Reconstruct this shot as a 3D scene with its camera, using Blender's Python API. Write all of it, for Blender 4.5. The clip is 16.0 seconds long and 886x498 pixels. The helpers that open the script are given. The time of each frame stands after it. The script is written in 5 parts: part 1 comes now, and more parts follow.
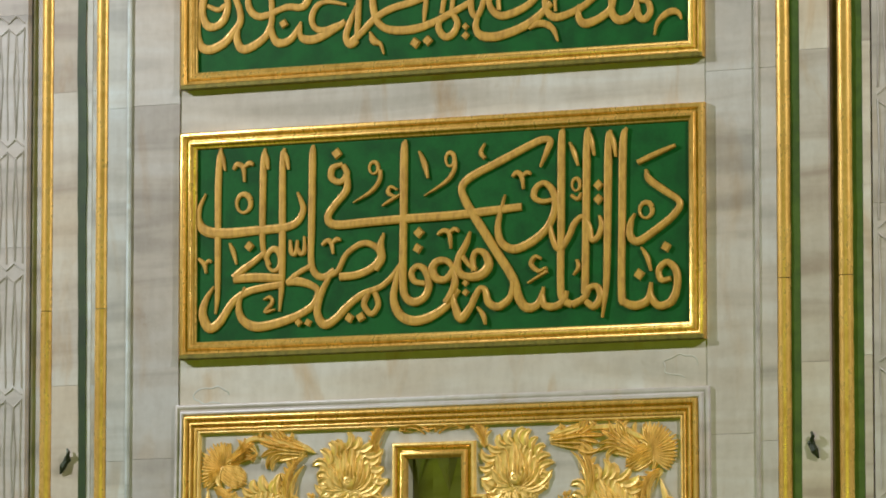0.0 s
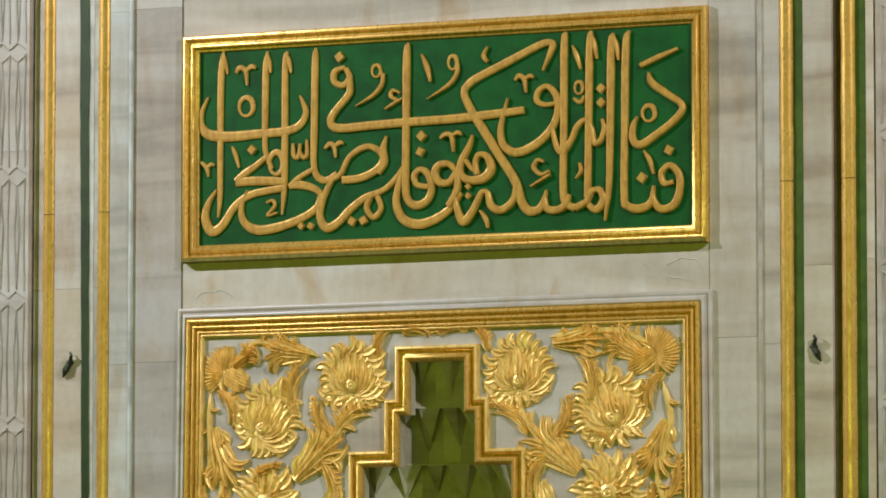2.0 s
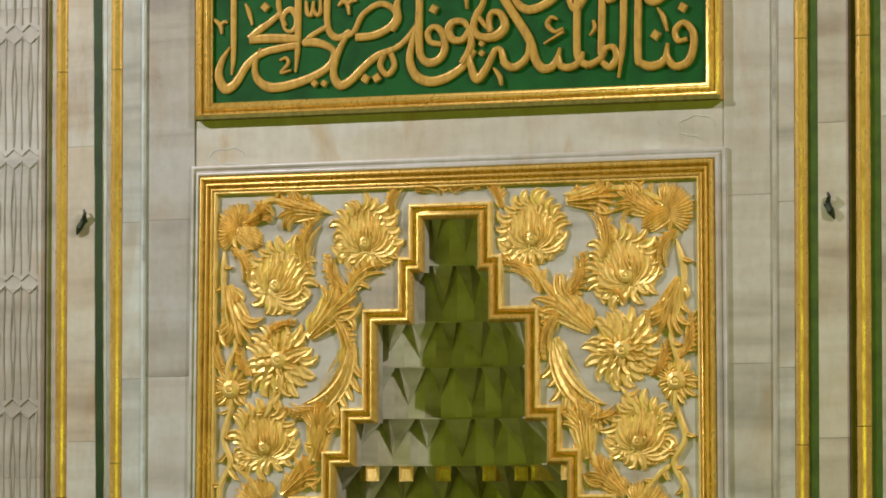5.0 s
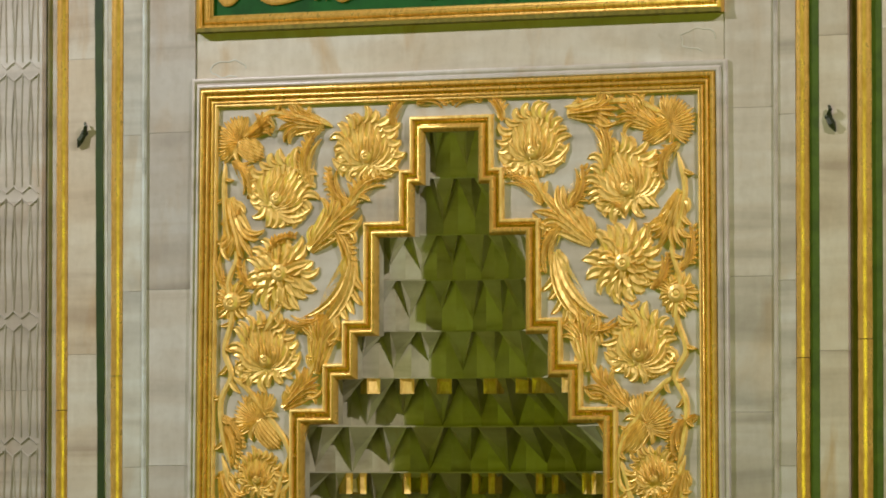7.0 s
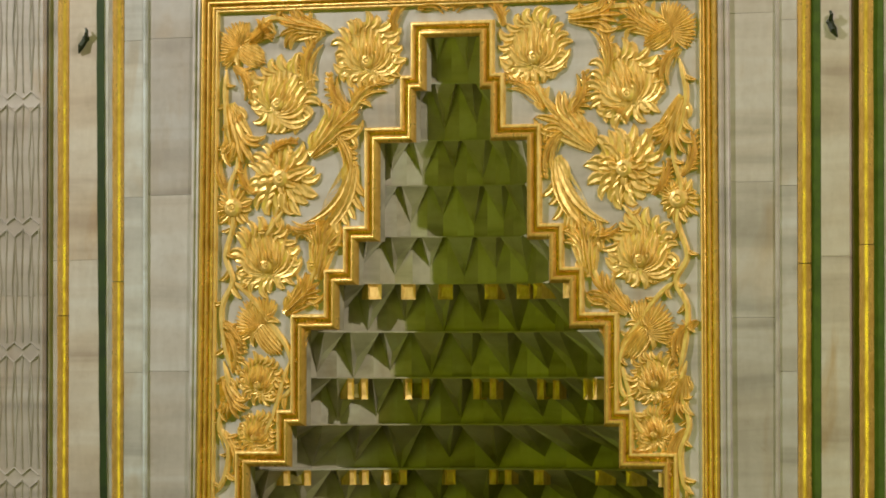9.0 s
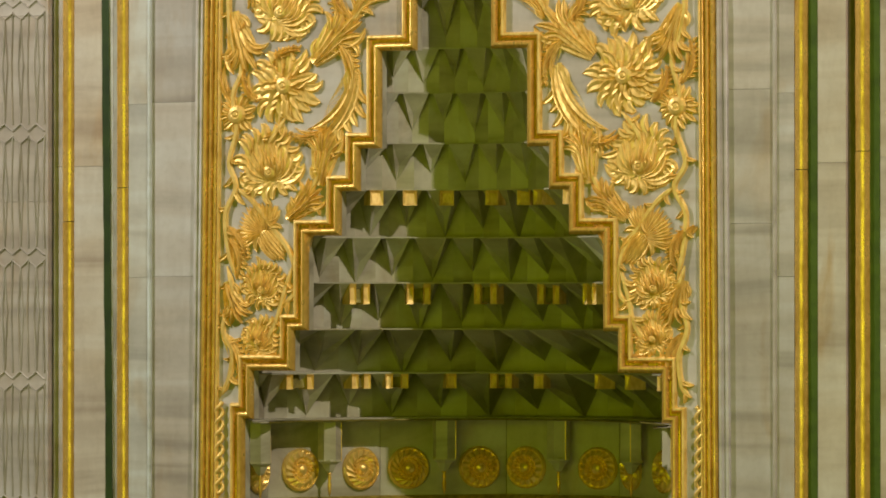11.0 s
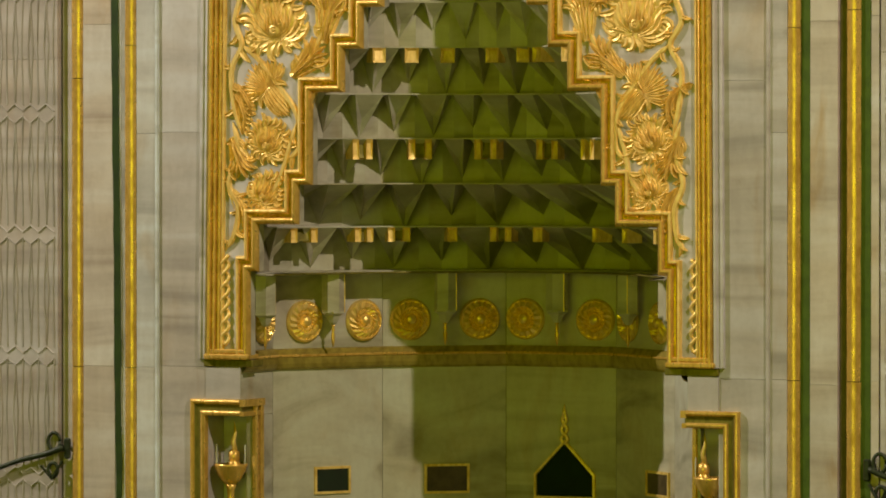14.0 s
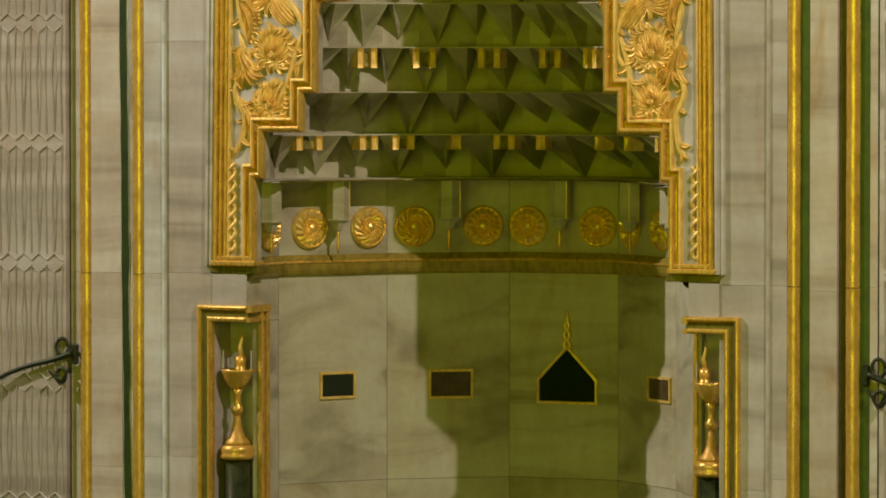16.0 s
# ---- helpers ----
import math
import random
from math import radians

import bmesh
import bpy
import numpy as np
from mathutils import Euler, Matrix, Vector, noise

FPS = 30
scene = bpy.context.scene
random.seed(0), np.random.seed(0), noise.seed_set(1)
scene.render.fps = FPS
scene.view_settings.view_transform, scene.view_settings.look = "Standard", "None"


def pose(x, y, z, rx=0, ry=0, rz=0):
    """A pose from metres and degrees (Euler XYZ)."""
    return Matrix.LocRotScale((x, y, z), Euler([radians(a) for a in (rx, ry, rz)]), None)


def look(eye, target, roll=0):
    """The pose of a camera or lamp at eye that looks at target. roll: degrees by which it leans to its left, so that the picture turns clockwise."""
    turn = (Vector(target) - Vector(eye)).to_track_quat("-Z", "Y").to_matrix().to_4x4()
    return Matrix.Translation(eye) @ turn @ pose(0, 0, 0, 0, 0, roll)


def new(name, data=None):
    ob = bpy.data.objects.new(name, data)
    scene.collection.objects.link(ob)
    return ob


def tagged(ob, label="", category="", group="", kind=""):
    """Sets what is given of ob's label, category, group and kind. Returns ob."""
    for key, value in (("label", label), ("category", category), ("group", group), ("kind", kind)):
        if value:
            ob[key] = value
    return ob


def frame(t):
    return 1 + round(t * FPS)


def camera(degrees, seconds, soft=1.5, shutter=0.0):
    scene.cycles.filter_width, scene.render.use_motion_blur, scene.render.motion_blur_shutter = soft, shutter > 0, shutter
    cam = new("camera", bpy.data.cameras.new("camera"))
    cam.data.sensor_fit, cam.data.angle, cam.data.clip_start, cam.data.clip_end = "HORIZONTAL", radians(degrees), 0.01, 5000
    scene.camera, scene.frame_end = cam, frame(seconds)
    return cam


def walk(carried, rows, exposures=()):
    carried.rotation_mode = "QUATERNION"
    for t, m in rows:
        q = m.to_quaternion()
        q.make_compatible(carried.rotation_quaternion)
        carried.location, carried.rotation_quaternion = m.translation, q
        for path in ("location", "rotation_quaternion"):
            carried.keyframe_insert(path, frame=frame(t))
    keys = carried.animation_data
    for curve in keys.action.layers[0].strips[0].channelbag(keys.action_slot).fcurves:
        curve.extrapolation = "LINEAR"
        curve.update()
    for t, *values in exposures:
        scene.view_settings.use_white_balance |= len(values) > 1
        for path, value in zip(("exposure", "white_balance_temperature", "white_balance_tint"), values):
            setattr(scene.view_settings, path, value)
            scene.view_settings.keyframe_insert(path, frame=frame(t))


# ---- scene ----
EXPOSURES = ((0.0, -0.08, 6100, 6), (6.0, 0.0, 6550, 10), (11.0, 0.0, 7150, 10), (16.0, 0.0, 7750, 13))
cam = camera(9.654, 16.0, soft=1.8)
ROWS = [
    (0.0, 9.062, -19.434, 4.496, 6.147, 24.857),
    (0.5, 9.062, -19.433, 4.496, 5.913, 24.860),
    (1.0, 9.062, -19.433, 4.496, 5.683, 24.865),
    (1.5, 9.062, -19.433, 4.496, 5.419, 24.875),
    (2.0, 9.062, -19.433, 4.496, 5.092, 24.887),
    (2.5, 9.062, -19.434, 4.496, 4.777, 24.913),
    (3.0, 9.062, -19.434, 4.496, 4.521, 24.931),
    (3.5, 9.062, -19.434, 4.496, 4.271, 24.952),
    (4.0, 9.062, -19.433, 4.496, 3.988, 24.992),
    (6.5, 9.061, -19.432, 4.496, 2.866, 25.042),
    (7.0, 9.061, -19.432, 4.496, 2.583, 25.045),
    (7.5, 9.061, -19.432, 4.496, 2.383, 25.042),
    (8.0, 9.061, -19.431, 4.496, 2.116, 25.047),
    (8.5, 9.061, -19.432, 4.496, 1.856, 25.054),
    (9.0, 9.062, -19.433, 4.496, 1.552, 25.060),
    (11.5, 9.221, -19.775, 4.496, 0.257, 25.071),
    (12.0, 9.275, -19.891, 4.496, -0.016, 25.070),
    (12.5, 9.304, -19.953, 4.496, -0.282, 25.072),
    (13.0, 9.323, -19.994, 4.496, -0.545, 25.072),
    (13.5, 9.351, -20.053, 4.496, -0.800, 25.073),
    (14.0, 9.379, -20.114, 4.496, -1.066, 25.080),
    (14.5, 9.403, -20.165, 4.496, -1.300, 25.084),
    (15.0, 9.433, -20.229, 4.496, -1.526, 25.093),
    (15.5, 9.459, -20.284, 4.496, -1.757, 25.092),
    (16.0, 9.483, -20.336, 4.496, -2.062, 25.123),
]
walk(cam, [(t, pose(x, y, z, 90 + tilt, 0, yaw)) for t, x, y, z, tilt, yaw in ROWS], EXPOSURES)

# ---- light: two high side windows, added fill and gold-highlight lamps ----
world = bpy.data.worlds.new("hall_air")
scene.world = world
world.use_nodes = True
world.node_tree.nodes["Background"].inputs[0].default_value = (0.4, 0.42, 0.15, 1)
world.node_tree.nodes["Background"].inputs[1].default_value = 0.02


def area_lamp(name, eye, target, sx, sy, watts, colour):
    data = bpy.data.lights.new(name, "AREA")
    data.shape, data.size, data.size_y, data.energy, data.color = "RECTANGLE", sx, sy, watts, colour
    ob = new(name, data)
    ob.matrix_world = look(eye, target)
    return ob


area_lamp("window_light_east", (7.75, -4.9, 11.0), (0, 0.4, 5.4), 0.12, 0.15, 615, (1.0, 0.91, 0.87))
area_lamp("window_light_west", (-7.75, -4.9, 11.0), (0, 0.4, 5.4), 0.12, 0.15, 925, (0.98, 0.94, 0.96))
# Added fill lamp; its green-yellow colour tints the shade in the niche.
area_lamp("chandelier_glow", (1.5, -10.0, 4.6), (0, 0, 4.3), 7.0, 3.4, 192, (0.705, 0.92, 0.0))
# Unseen strip lamp added to draw highlight lines on the gilded rods.
area_lamp("candle_row", (1.2, -10.4, 3.3), (0.2, 0, 3.8), 0.12, 2.5, 14, (1.0, 0.88, 0.66))


# ---- materials ----
def node_material(name):
    m = bpy.data.materials.new(name)
    m.use_nodes = True
    nt = m.node_tree
    return m, nt, nt.nodes["Principled BSDF"]


def noise_node(nt, scale, detail=5.0, stretch=(1, 1, 1), distortion=0.0, rough=0.55):
    tc = nt.nodes.new("ShaderNodeNewGeometry")
    mp = nt.nodes.new("ShaderNodeMapping")
    mp.inputs["Scale"].default_value = stretch
    info = nt.nodes.new("ShaderNodeObjectInfo")
    away = nt.nodes.new("ShaderNodeVectorMath")
    away.operation = "SCALE"
    away.inputs[0].default_value = (3.1, 7.7, 13.0)
    nt.links.new(info.outputs["Random"], away.inputs["Scale"])
    moved = nt.nodes.new("ShaderNodeVectorMath")
    nt.links.new(tc.outputs["Position"], moved.inputs[0])
    nt.links.new(away.outputs[0], moved.inputs[1])
    nt.links.new(moved.outputs[0], mp.inputs["Vector"])
    n = nt.nodes.new("ShaderNodeTexNoise")
    n.inputs["Scale"].default_value, n.inputs["Detail"].default_value = scale, detail
    n.inputs["Distortion"].default_value, n.inputs["Roughness"].default_value = distortion, rough
    nt.links.new(mp.outputs[0], n.inputs["Vector"])
    return n


def ramp(nt, source, stops):
    r = nt.nodes.new("ShaderNodeValToRGB")
    while len(r.color_ramp.elements) < len(stops):
        r.color_ramp.elements.new(0.5)
    for e, (at, c) in zip(r.color_ramp.elements, stops):
        e.position, e.color = at, (*c, 1)
    nt.links.new(source, r.inputs[0])
    return r


def mixed(nt, a, b, factor, mode="MIX"):
    m = nt.nodes.new("ShaderNodeMix")
    m.data_type, m.blend_type = "RGBA", mode
    for value, socket in ((a, m.inputs[6]), (b, m.inputs[7]), (factor, m.inputs[0])):
        if isinstance(value, (int, float)):
            socket.default_value = value
        elif isinstance(value, tuple):
            socket.default_value = (*value, 1)
        else:
            nt.links.new(value, socket)
    return m.outputs[2]


def bumped(nt, bsdf, source, strength, distance):
    b = nt.nodes.new("ShaderNodeBump")
    b.inputs["Strength"].default_value, b.inputs["Distance"].default_value = strength, distance
    nt.links.new(source, b.inputs["Height"])
    nt.links.new(b.outputs[0], bsdf.inputs["Normal"])


def marble(name, light, dark, rough=0.35, stains=0.6, per_piece=True):
    m, nt, p = node_material(name)
    veins = noise_node(nt, 2.2, 6, (0.22, 1, 2.2), 1.2, 0.5)
    cloud = noise_node(nt, 0.9, 5, (0.8, 1, 1.3), 0.6)
    spots = noise_node(nt, 30, 5)
    base = ramp(nt, veins.outputs[0], [(0.32, dark), (0.50, light), (0.64, tuple(min(1, c * k) for c, k in zip(light, (1.10, 1.15, 1.20))))]).outputs[0]
    warm = ramp(nt, cloud.outputs[0], [(0.38, (1, 1, 1)), (0.62, (0.94, 0.86, 0.76))]).outputs[0]
    colour = mixed(nt, base, warm, stains, "MULTIPLY")
    fine = ramp(nt, spots.outputs[0], [(0.35, (0.90, 0.89, 0.88)), (0.55, (1, 1, 1))]).outputs[0]
    colour = mixed(nt, colour, fine, 0.6, "MULTIPLY")
    brushed = noise_node(nt, 9.0, 4, (2.2, 1, 0.35))
    colour = mixed(nt, colour, ramp(nt, brushed.outputs[0], [(0.40, (0.88, 0.86, 0.84)), (0.60, (1, 1, 1))]).outputs[0], 0.5, "MULTIPLY")
    worn = noise_node(nt, 4.0, 8, (1, 1, 1), 0.4, 0.7)
    colour = mixed(nt, colour, ramp(nt, worn.outputs[0], [(0.64, (1, 1, 1)), (0.70, (0.80, 0.76, 0.68))]).outputs[0], 0.5, "MULTIPLY")
    runs = noise_node(nt, 3.2, 5, (1.6, 1, 0.5), 0.9)
    colour = mixed(nt, colour, ramp(nt, runs.outputs[0], [(0.56, (1, 1, 1)), (0.74, (0.86, 0.70, 0.52))]).outputs[0], stains, "MULTIPLY")
    if per_piece:
        info = nt.nodes.new("ShaderNodeObjectInfo")
        tone = ramp(nt, info.outputs["Random"], [(0.0, (0.80, 0.79, 0.79)), (1.0, (1.0, 1.0, 1.0))]).outputs[0]
        colour = mixed(nt, colour, tone, 1.0, "MULTIPLY")
    nt.links.new(colour, p.inputs["Base Color"])
    p.inputs["Roughness"].default_value = rough
    bumped(nt, p, spots.outputs[0], 0.12, 0.004)
    return m


def gilding(name, light, dark, rough, metal, relief=0.25, scale=60):
    m, nt, p = node_material(name)
    n = noise_node(nt, scale, 6, (2.2, 1, 0.8))
    big = noise_node(nt, 5, 4)
    colour = ramp(nt, n.outputs[0], [(0.32, dark), (0.58, light)]).outputs[0]
    colour = mixed(nt, colour, ramp(nt, big.outputs[0], [(0.35, (0.88, 0.84, 0.74)), (0.6, (1, 1, 1))]).outputs[0], 0.8, "MULTIPLY")
    nt.links.new(colour, p.inputs["Base Color"])
    r = ramp(nt, n.outputs[0], [(0.3, (rough + 0.18,) * 3), (0.65, (rough,) * 3)])
    nt.links.new(r.outputs[0], p.inputs["Roughness"])
    p.inputs["Metallic"].default_value = metal
    bumped(nt, p, n.outputs[0], relief, 0.004)
    return m


def painted(name, light, dark, rough, scale=18, metal=0.0, relief=0.1):
    m, nt, p = node_material(name)
    n = noise_node(nt, scale, 6)
    g = noise_node(nt, scale * 9, 3)
    colour = ramp(nt, n.outputs[0], [(0.35, dark), (0.6, light)]).outputs[0]
    colour = mixed(nt, colour, ramp(nt, g.outputs[0], [(0.3, (0.8, 0.8, 0.8)), (0.6, (1, 1, 1))]).outputs[0], 0.6, "MULTIPLY")
    nt.links.new(colour, p.inputs["Base Color"])
    p.inputs["Roughness"].default_value, p.inputs["Metallic"].default_value = rough, metal
    bumped(nt, p, g.outputs[0], relief, 0.002)
    return m


MARBLE = marble("grey_marble", (0.55, 0.512, 0.50), (0.39, 0.365, 0.355))
MARBLE_PALE = marble("pale_marble", (0.60, 0.605, 0.60), (0.44, 0.44, 0.44))
MARBLE_STREAKED = marble("streaked_marble", (0.63, 0.60, 0.59), (0.50, 0.47, 0.45), stains=1.0)
# Paler and bluer than MARBLE: the west fillet's gloss is in this colour.
SHEEN_FILLET = marble("white_marble", (0.74, 0.79, 0.82), (0.56, 0.60, 0.62), rough=0.22, stains=0.2)
MARBLE_WARM = marble("warm_marble", (0.60, 0.55, 0.50), (0.44, 0.38, 0.34), stains=1.0)
MARBLE_NICHE = marble("niche_marble", (0.50, 0.48, 0.38), (0.32, 0.305, 0.23), rough=0.4, per_piece=False)
MARBLE_NICHE.node_tree.nodes["Principled BSDF"].inputs["Specular IOR Level"].default_value = 0.3
GOLD = gilding("gilded_moulding", (0.86, 0.55, 0.15), (0.58, 0.335, 0.06), 0.25, 0.50, 0.06, 18)
LEAF_GOLD = gilding("gold_leaf", (0.97, 0.70, 0.25), (0.72, 0.46, 0.11), 0.38, 0.36, 0.12, 24)
POLISHED_GOLD = gilding("polished_gold", (0.98, 0.72, 0.24), (0.80, 0.52, 0.12), 0.28, 0.55, 0.05, 24)
# Darker than GOLD; for hollows, lower edges, foot slabs and bracket middles.
DARK_GOLD = gilding("old_gilding", (0.24, 0.205, 0.04), (0.14, 0.12, 0.02), 0.4, 0.4, 0.1, 22)
LETTER_GOLD = gilding("matt_gold", (0.60, 0.35, 0.07), (0.42, 0.23, 0.04), 0.42, 0.25, 0.10, 24)
GREEN = painted("green_paint", (0.007, 0.098, 0.016), (0.004, 0.060, 0.010), 0.6, 9)
GREEN.node_tree.nodes["Principled BSDF"].inputs["Specular IOR Level"].default_value = 0.2
DARK_SHAFT = painted("dark_green_stone", (0.035, 0.045, 0.018), (0.012, 0.02, 0.008), 0.2, 14)
BLACK_STONE = painted("black_stone", (0.004, 0.018, 0.004), (0.002, 0.010, 0.002), 0.25)
BROWN_STONE = painted("brown_stone", (0.10, 0.07, 0.035), (0.06, 0.04, 0.02), 0.3)
IRON = painted("black_iron", (0.03, 0.042, 0.015), (0.015, 0.022, 0.008), 0.5, 30, 0.3)
JOINT = painted("joint_mortar", (0.20, 0.17, 0.13), (0.12, 0.10, 0.08), 0.8)
PLASTER = painted("hall_plaster", (0.18, 0.165, 0.04), (0.14, 0.13, 0.03), 0.8, 2)
CARPET = painted("hall_carpet", (0.07, 0.075, 0.02), (0.04, 0.05, 0.015), 0.9, 6)
GLASS = painted("frosted_glass", (0.5, 0.5, 0.42), (0.4, 0.4, 0.34), 0.15)


# ---- building helpers ----
def part(name, bm, material, parent=None, label="", smooth=False):
    mesh = bpy.data.meshes.new(name)
    bmesh.ops.recalc_face_normals(bm, faces=bm.faces)
    bm.to_mesh(mesh)
    bm.free()
    mesh.materials.append(material)
    if smooth:
        mesh.polygons.foreach_set("use_smooth", [True] * len(mesh.polygons))
    ob = new(name, mesh)
    ob.parent = parent
    if label:
        ob["label"] = label
    return ob


def thing(name, label, category, group="", kind="", at=(0, 0, 0)):
    ob = new(name)
    ob.location = at
    ob.empty_display_size = 0.1
    return tagged(ob, label, category, group, kind)


def quad(bm, *points):
    return bm.faces.new([bm.verts.new(p) for p in points])


def box(bm, x0, x1, y0, y1, z0, z1, bevel=0.0):
    v = [bm.verts.new((x, y, z)) for x in (x0, x1) for y in (y0, y1) for z in (z0, z1)]
    fs = [bm.faces.new([v[i] for i in ids]) for ids in ((0, 1, 3, 2), (4, 6, 7, 5), (0, 4, 5, 1), (2, 3, 7, 6), (0, 2, 6, 4), (1, 5, 7, 3))]
    if bevel:
        edges = list({e for f in fs for e in f.edges})
        bmesh.ops.bevel(bm, geom=edges, offset=bevel, segments=1, affect="EDGES")
    return bm


def boxed(*a, **k):
    return box(bmesh.new(), *a, **k)


def lathe(bm, x, y, profile, steps=16):
    """A turned body round the upright line at x, y from (radius, height) pairs."""
    rings = []
    for r, z in profile:
        rings.append([bm.verts.new((x + r * math.cos(a), y + r * math.sin(a), z)) for a in [2 * math.pi * i / steps for i in range(steps)]])
    for lo, hi in zip(rings, rings[1:]):
        for i in range(steps):
            j = (i + 1) % steps
            bm.faces.new((lo[i], lo[j], hi[j], hi[i]))
    bm.faces.new(rings[0]), bm.faces.new(rings[-1])
    return bm


def tube(bm, points, radii, sides=6, flat=1.0):
    """A round bar along points; flat squeezes it towards the wall."""
    rings = []
    n = len(points)
    for i, p in enumerate(points):
        d = (Vector(points[min(i + 1, n - 1)]) - Vector(points[max(i - 1, 0)])).normalized()
        side = d.cross(Vector((0, 1, 0)))
        side = side.normalized() if side.length > 1e-4 else Vector((1, 0, 0))
        up = side.cross(d).normalized()
        r = radii[i] if isinstance(radii, (list, tuple)) else radii
        rings.append([bm.verts.new(Vector(p) + side * (r * math.cos(a)) + up * (r * flat * math.sin(a))) for a in [2 * math.pi * k / sides for k in range(sides)]])
    for lo, hi in zip(rings, rings[1:]):
        for k in range(sides):
            j = (k + 1) % sides
            bm.faces.new((lo[k], lo[j], hi[j], hi[k]))
    bm.faces.new(rings[0]), bm.faces.new(rings[-1])
    return bm


def smooth_path(points, per=5):
    """Catmull-Rom through tuples of any length."""
    pts = [np.array(p, float) for p in points]
    pts = [2 * pts[0] - pts[1]] + pts + [2 * pts[-1] - pts[-2]]
    made = []
    for a, b, c, d in zip(pts, pts[1:], pts[2:], pts[3:]):
        for k in range(per):
            t = k / per
            made.append(0.5 * (2 * b + (c - a) * t + (2 * a - 5 * b + 4 * c - d) * t * t + (3 * b - a - 3 * c + d) * t ** 3))
    made.append(pts[-2])
    return made


def moulding(bm, path, profile, closed=False, weld=False):
    """Sweeps (offset to the inside, y) pairs along a rectangular path of (x, z) points with mitred corners; the inside is to the right of the way."""
    n = len(path)
    lines = []
    for off, y in profile:
        row = []
        for i, (x, z) in enumerate(path):
            ways = []
            if closed or i > 0:
                a = path[i - 1]
                ways.append((x - a[0], z - a[1]))
            if closed or i < n - 1:
                b = path[(i + 1) % n]
                ways.append((b[0] - x, b[1] - z))
            nx = nz = 0.0
            normals = []
            for dx, dz in ways:
                l = math.hypot(dx, dz)
                normals.append((dz / l, -dx / l))
            if len(normals) == 2:
                (ax, az), (bx, bz) = normals
                k = 1 + ax * bx + az * bz
                nx, nz = (ax + bx) / k, (az + bz) / k
            else:
                nx, nz = normals[0]
            row.append(bm.verts.new((x + nx * off, y, z + nz * off)))
        lines.append(row)
    for i in range(n if closed else n - 1):
        j = (i + 1) % n
        ends = [(bm.verts.new(row[i].co), bm.verts.new(row[j].co)) for row in lines]
        for (a, b), (c, d) in zip(ends, ends[1:]):
            bm.faces.new((a, b, d, c)).smooth = True
    for row in lines:
        for v in row:
            bm.verts.remove(v)
    bmesh.ops.remove_doubles(bm, verts=bm.verts, dist=0.00005)
    for face in bm.faces:
        face.smooth = not weld
    for edge in bm.edges:
        if len(edge.link_faces) == 2:
            edge.smooth = edge.calc_face_angle(0) < 0.7
    return bm


def beaded(profile):
    """The same profile, rounded."""
    return [tuple(p) for p in smooth_path(profile, 4)]


def extruded(bm, outline, y0, y1):
    """A slab with the (x, z) outline between depths y0 and y1."""
    front = [bm.verts.new((x, y0, z)) for x, z in outline]
    back = [bm.verts.new((x, y1, z)) for x, z in outline]
    bm.faces.new(front), bm.faces.new(back[::-1])
    for i in range(len(front)):
        j = (i + 1) % len(front)
        bm.faces.new((front[i], back[i], back[j], front[j]))
    return bm


# ---- the hall round the mihrab ----
TOP, FLOOR = 10.0, 0.0
HALL_X, HALL_Y, HALL_Z, BAY_X = 13.0, -27.0, 17.0, 7.9


def hall_walls():
    """A tall hall out of view; before the qibla wall it narrows to an added bay that holds one high window lamp on
    either side.
    """
    made = [part("floor", boxed(-HALL_X, HALL_X, HALL_Y, 2.0, -0.3, FLOOR), CARPET)]
    made.append(part("ceiling", boxed(-HALL_X, HALL_X, HALL_Y, 2.0, HALL_Z, HALL_Z + 0.4), PLASTER))
    made.append(part("wall_rear", boxed(-HALL_X, HALL_X, HALL_Y - 0.5, HALL_Y, FLOOR, HALL_Z), PLASTER))
    for side, name in ((1, "wall_east"), (-1, "wall_west")):
        a, b = sorted((side * HALL_X, side * (HALL_X + 0.8)))
        made.append(part(name, boxed(a, b, HALL_Y, -8.0, FLOOR, HALL_Z), PLASTER))
        bm = bmesh.new()
        a, b = sorted((side * BAY_X, side * HALL_X))
        box(bm, a, b, -8.0, -5.5, FLOOR, HALL_Z)
        box(bm, a, b, -4.3, 0.0, FLOOR, HALL_Z)
        box(bm, a, b, -5.5, -4.3, FLOOR, 10.2)
        box(bm, a, b, -5.5, -4.3, 11.8, HALL_Z)
        made.append(part(name + "_bay", bm, PLASTER))
    made.append(part("wall_qibla_upper", boxed(-BAY_X, BAY_X, 0.02, 0.5, TOP, HALL_Z), PLASTER))
    made.append(part("wall_qibla_west", boxed(-BAY_X, -2.9, 0.02, 0.5, FLOOR, TOP), PLASTER))
    made.append(part("wall_qibla_east", boxed(2.9, BAY_X, 0.02, 0.5, FLOOR, TOP), PLASTER))
    made.append(part("wall_niche_back", boxed(-2.9, 2.9, 1.5, 1.9, FLOOR, TOP), PLASTER))
    for ob in made:
        tagged(ob, "plain ochre plastered hall " + ob.name.split("_")[0], ob.name.split("_")[0], kind="structure")


hall_walls()

# ---- marble facing in upright bands ----
facing = thing("wall_marble_facing", "grey marble wall facing in upright bands with gilded rods", "wall", kind="structure")
JOINTS = {"border": (7.47, 5.972, 5.312, 4.574, 3.558, 2.75, 1.6), "side": (7.553, 6.30, 5.05, 3.559, 2.70, 1.5), "flank": (7.9, 6.9, 5.7, 4.9, 3.562, 2.2, 1.0)}


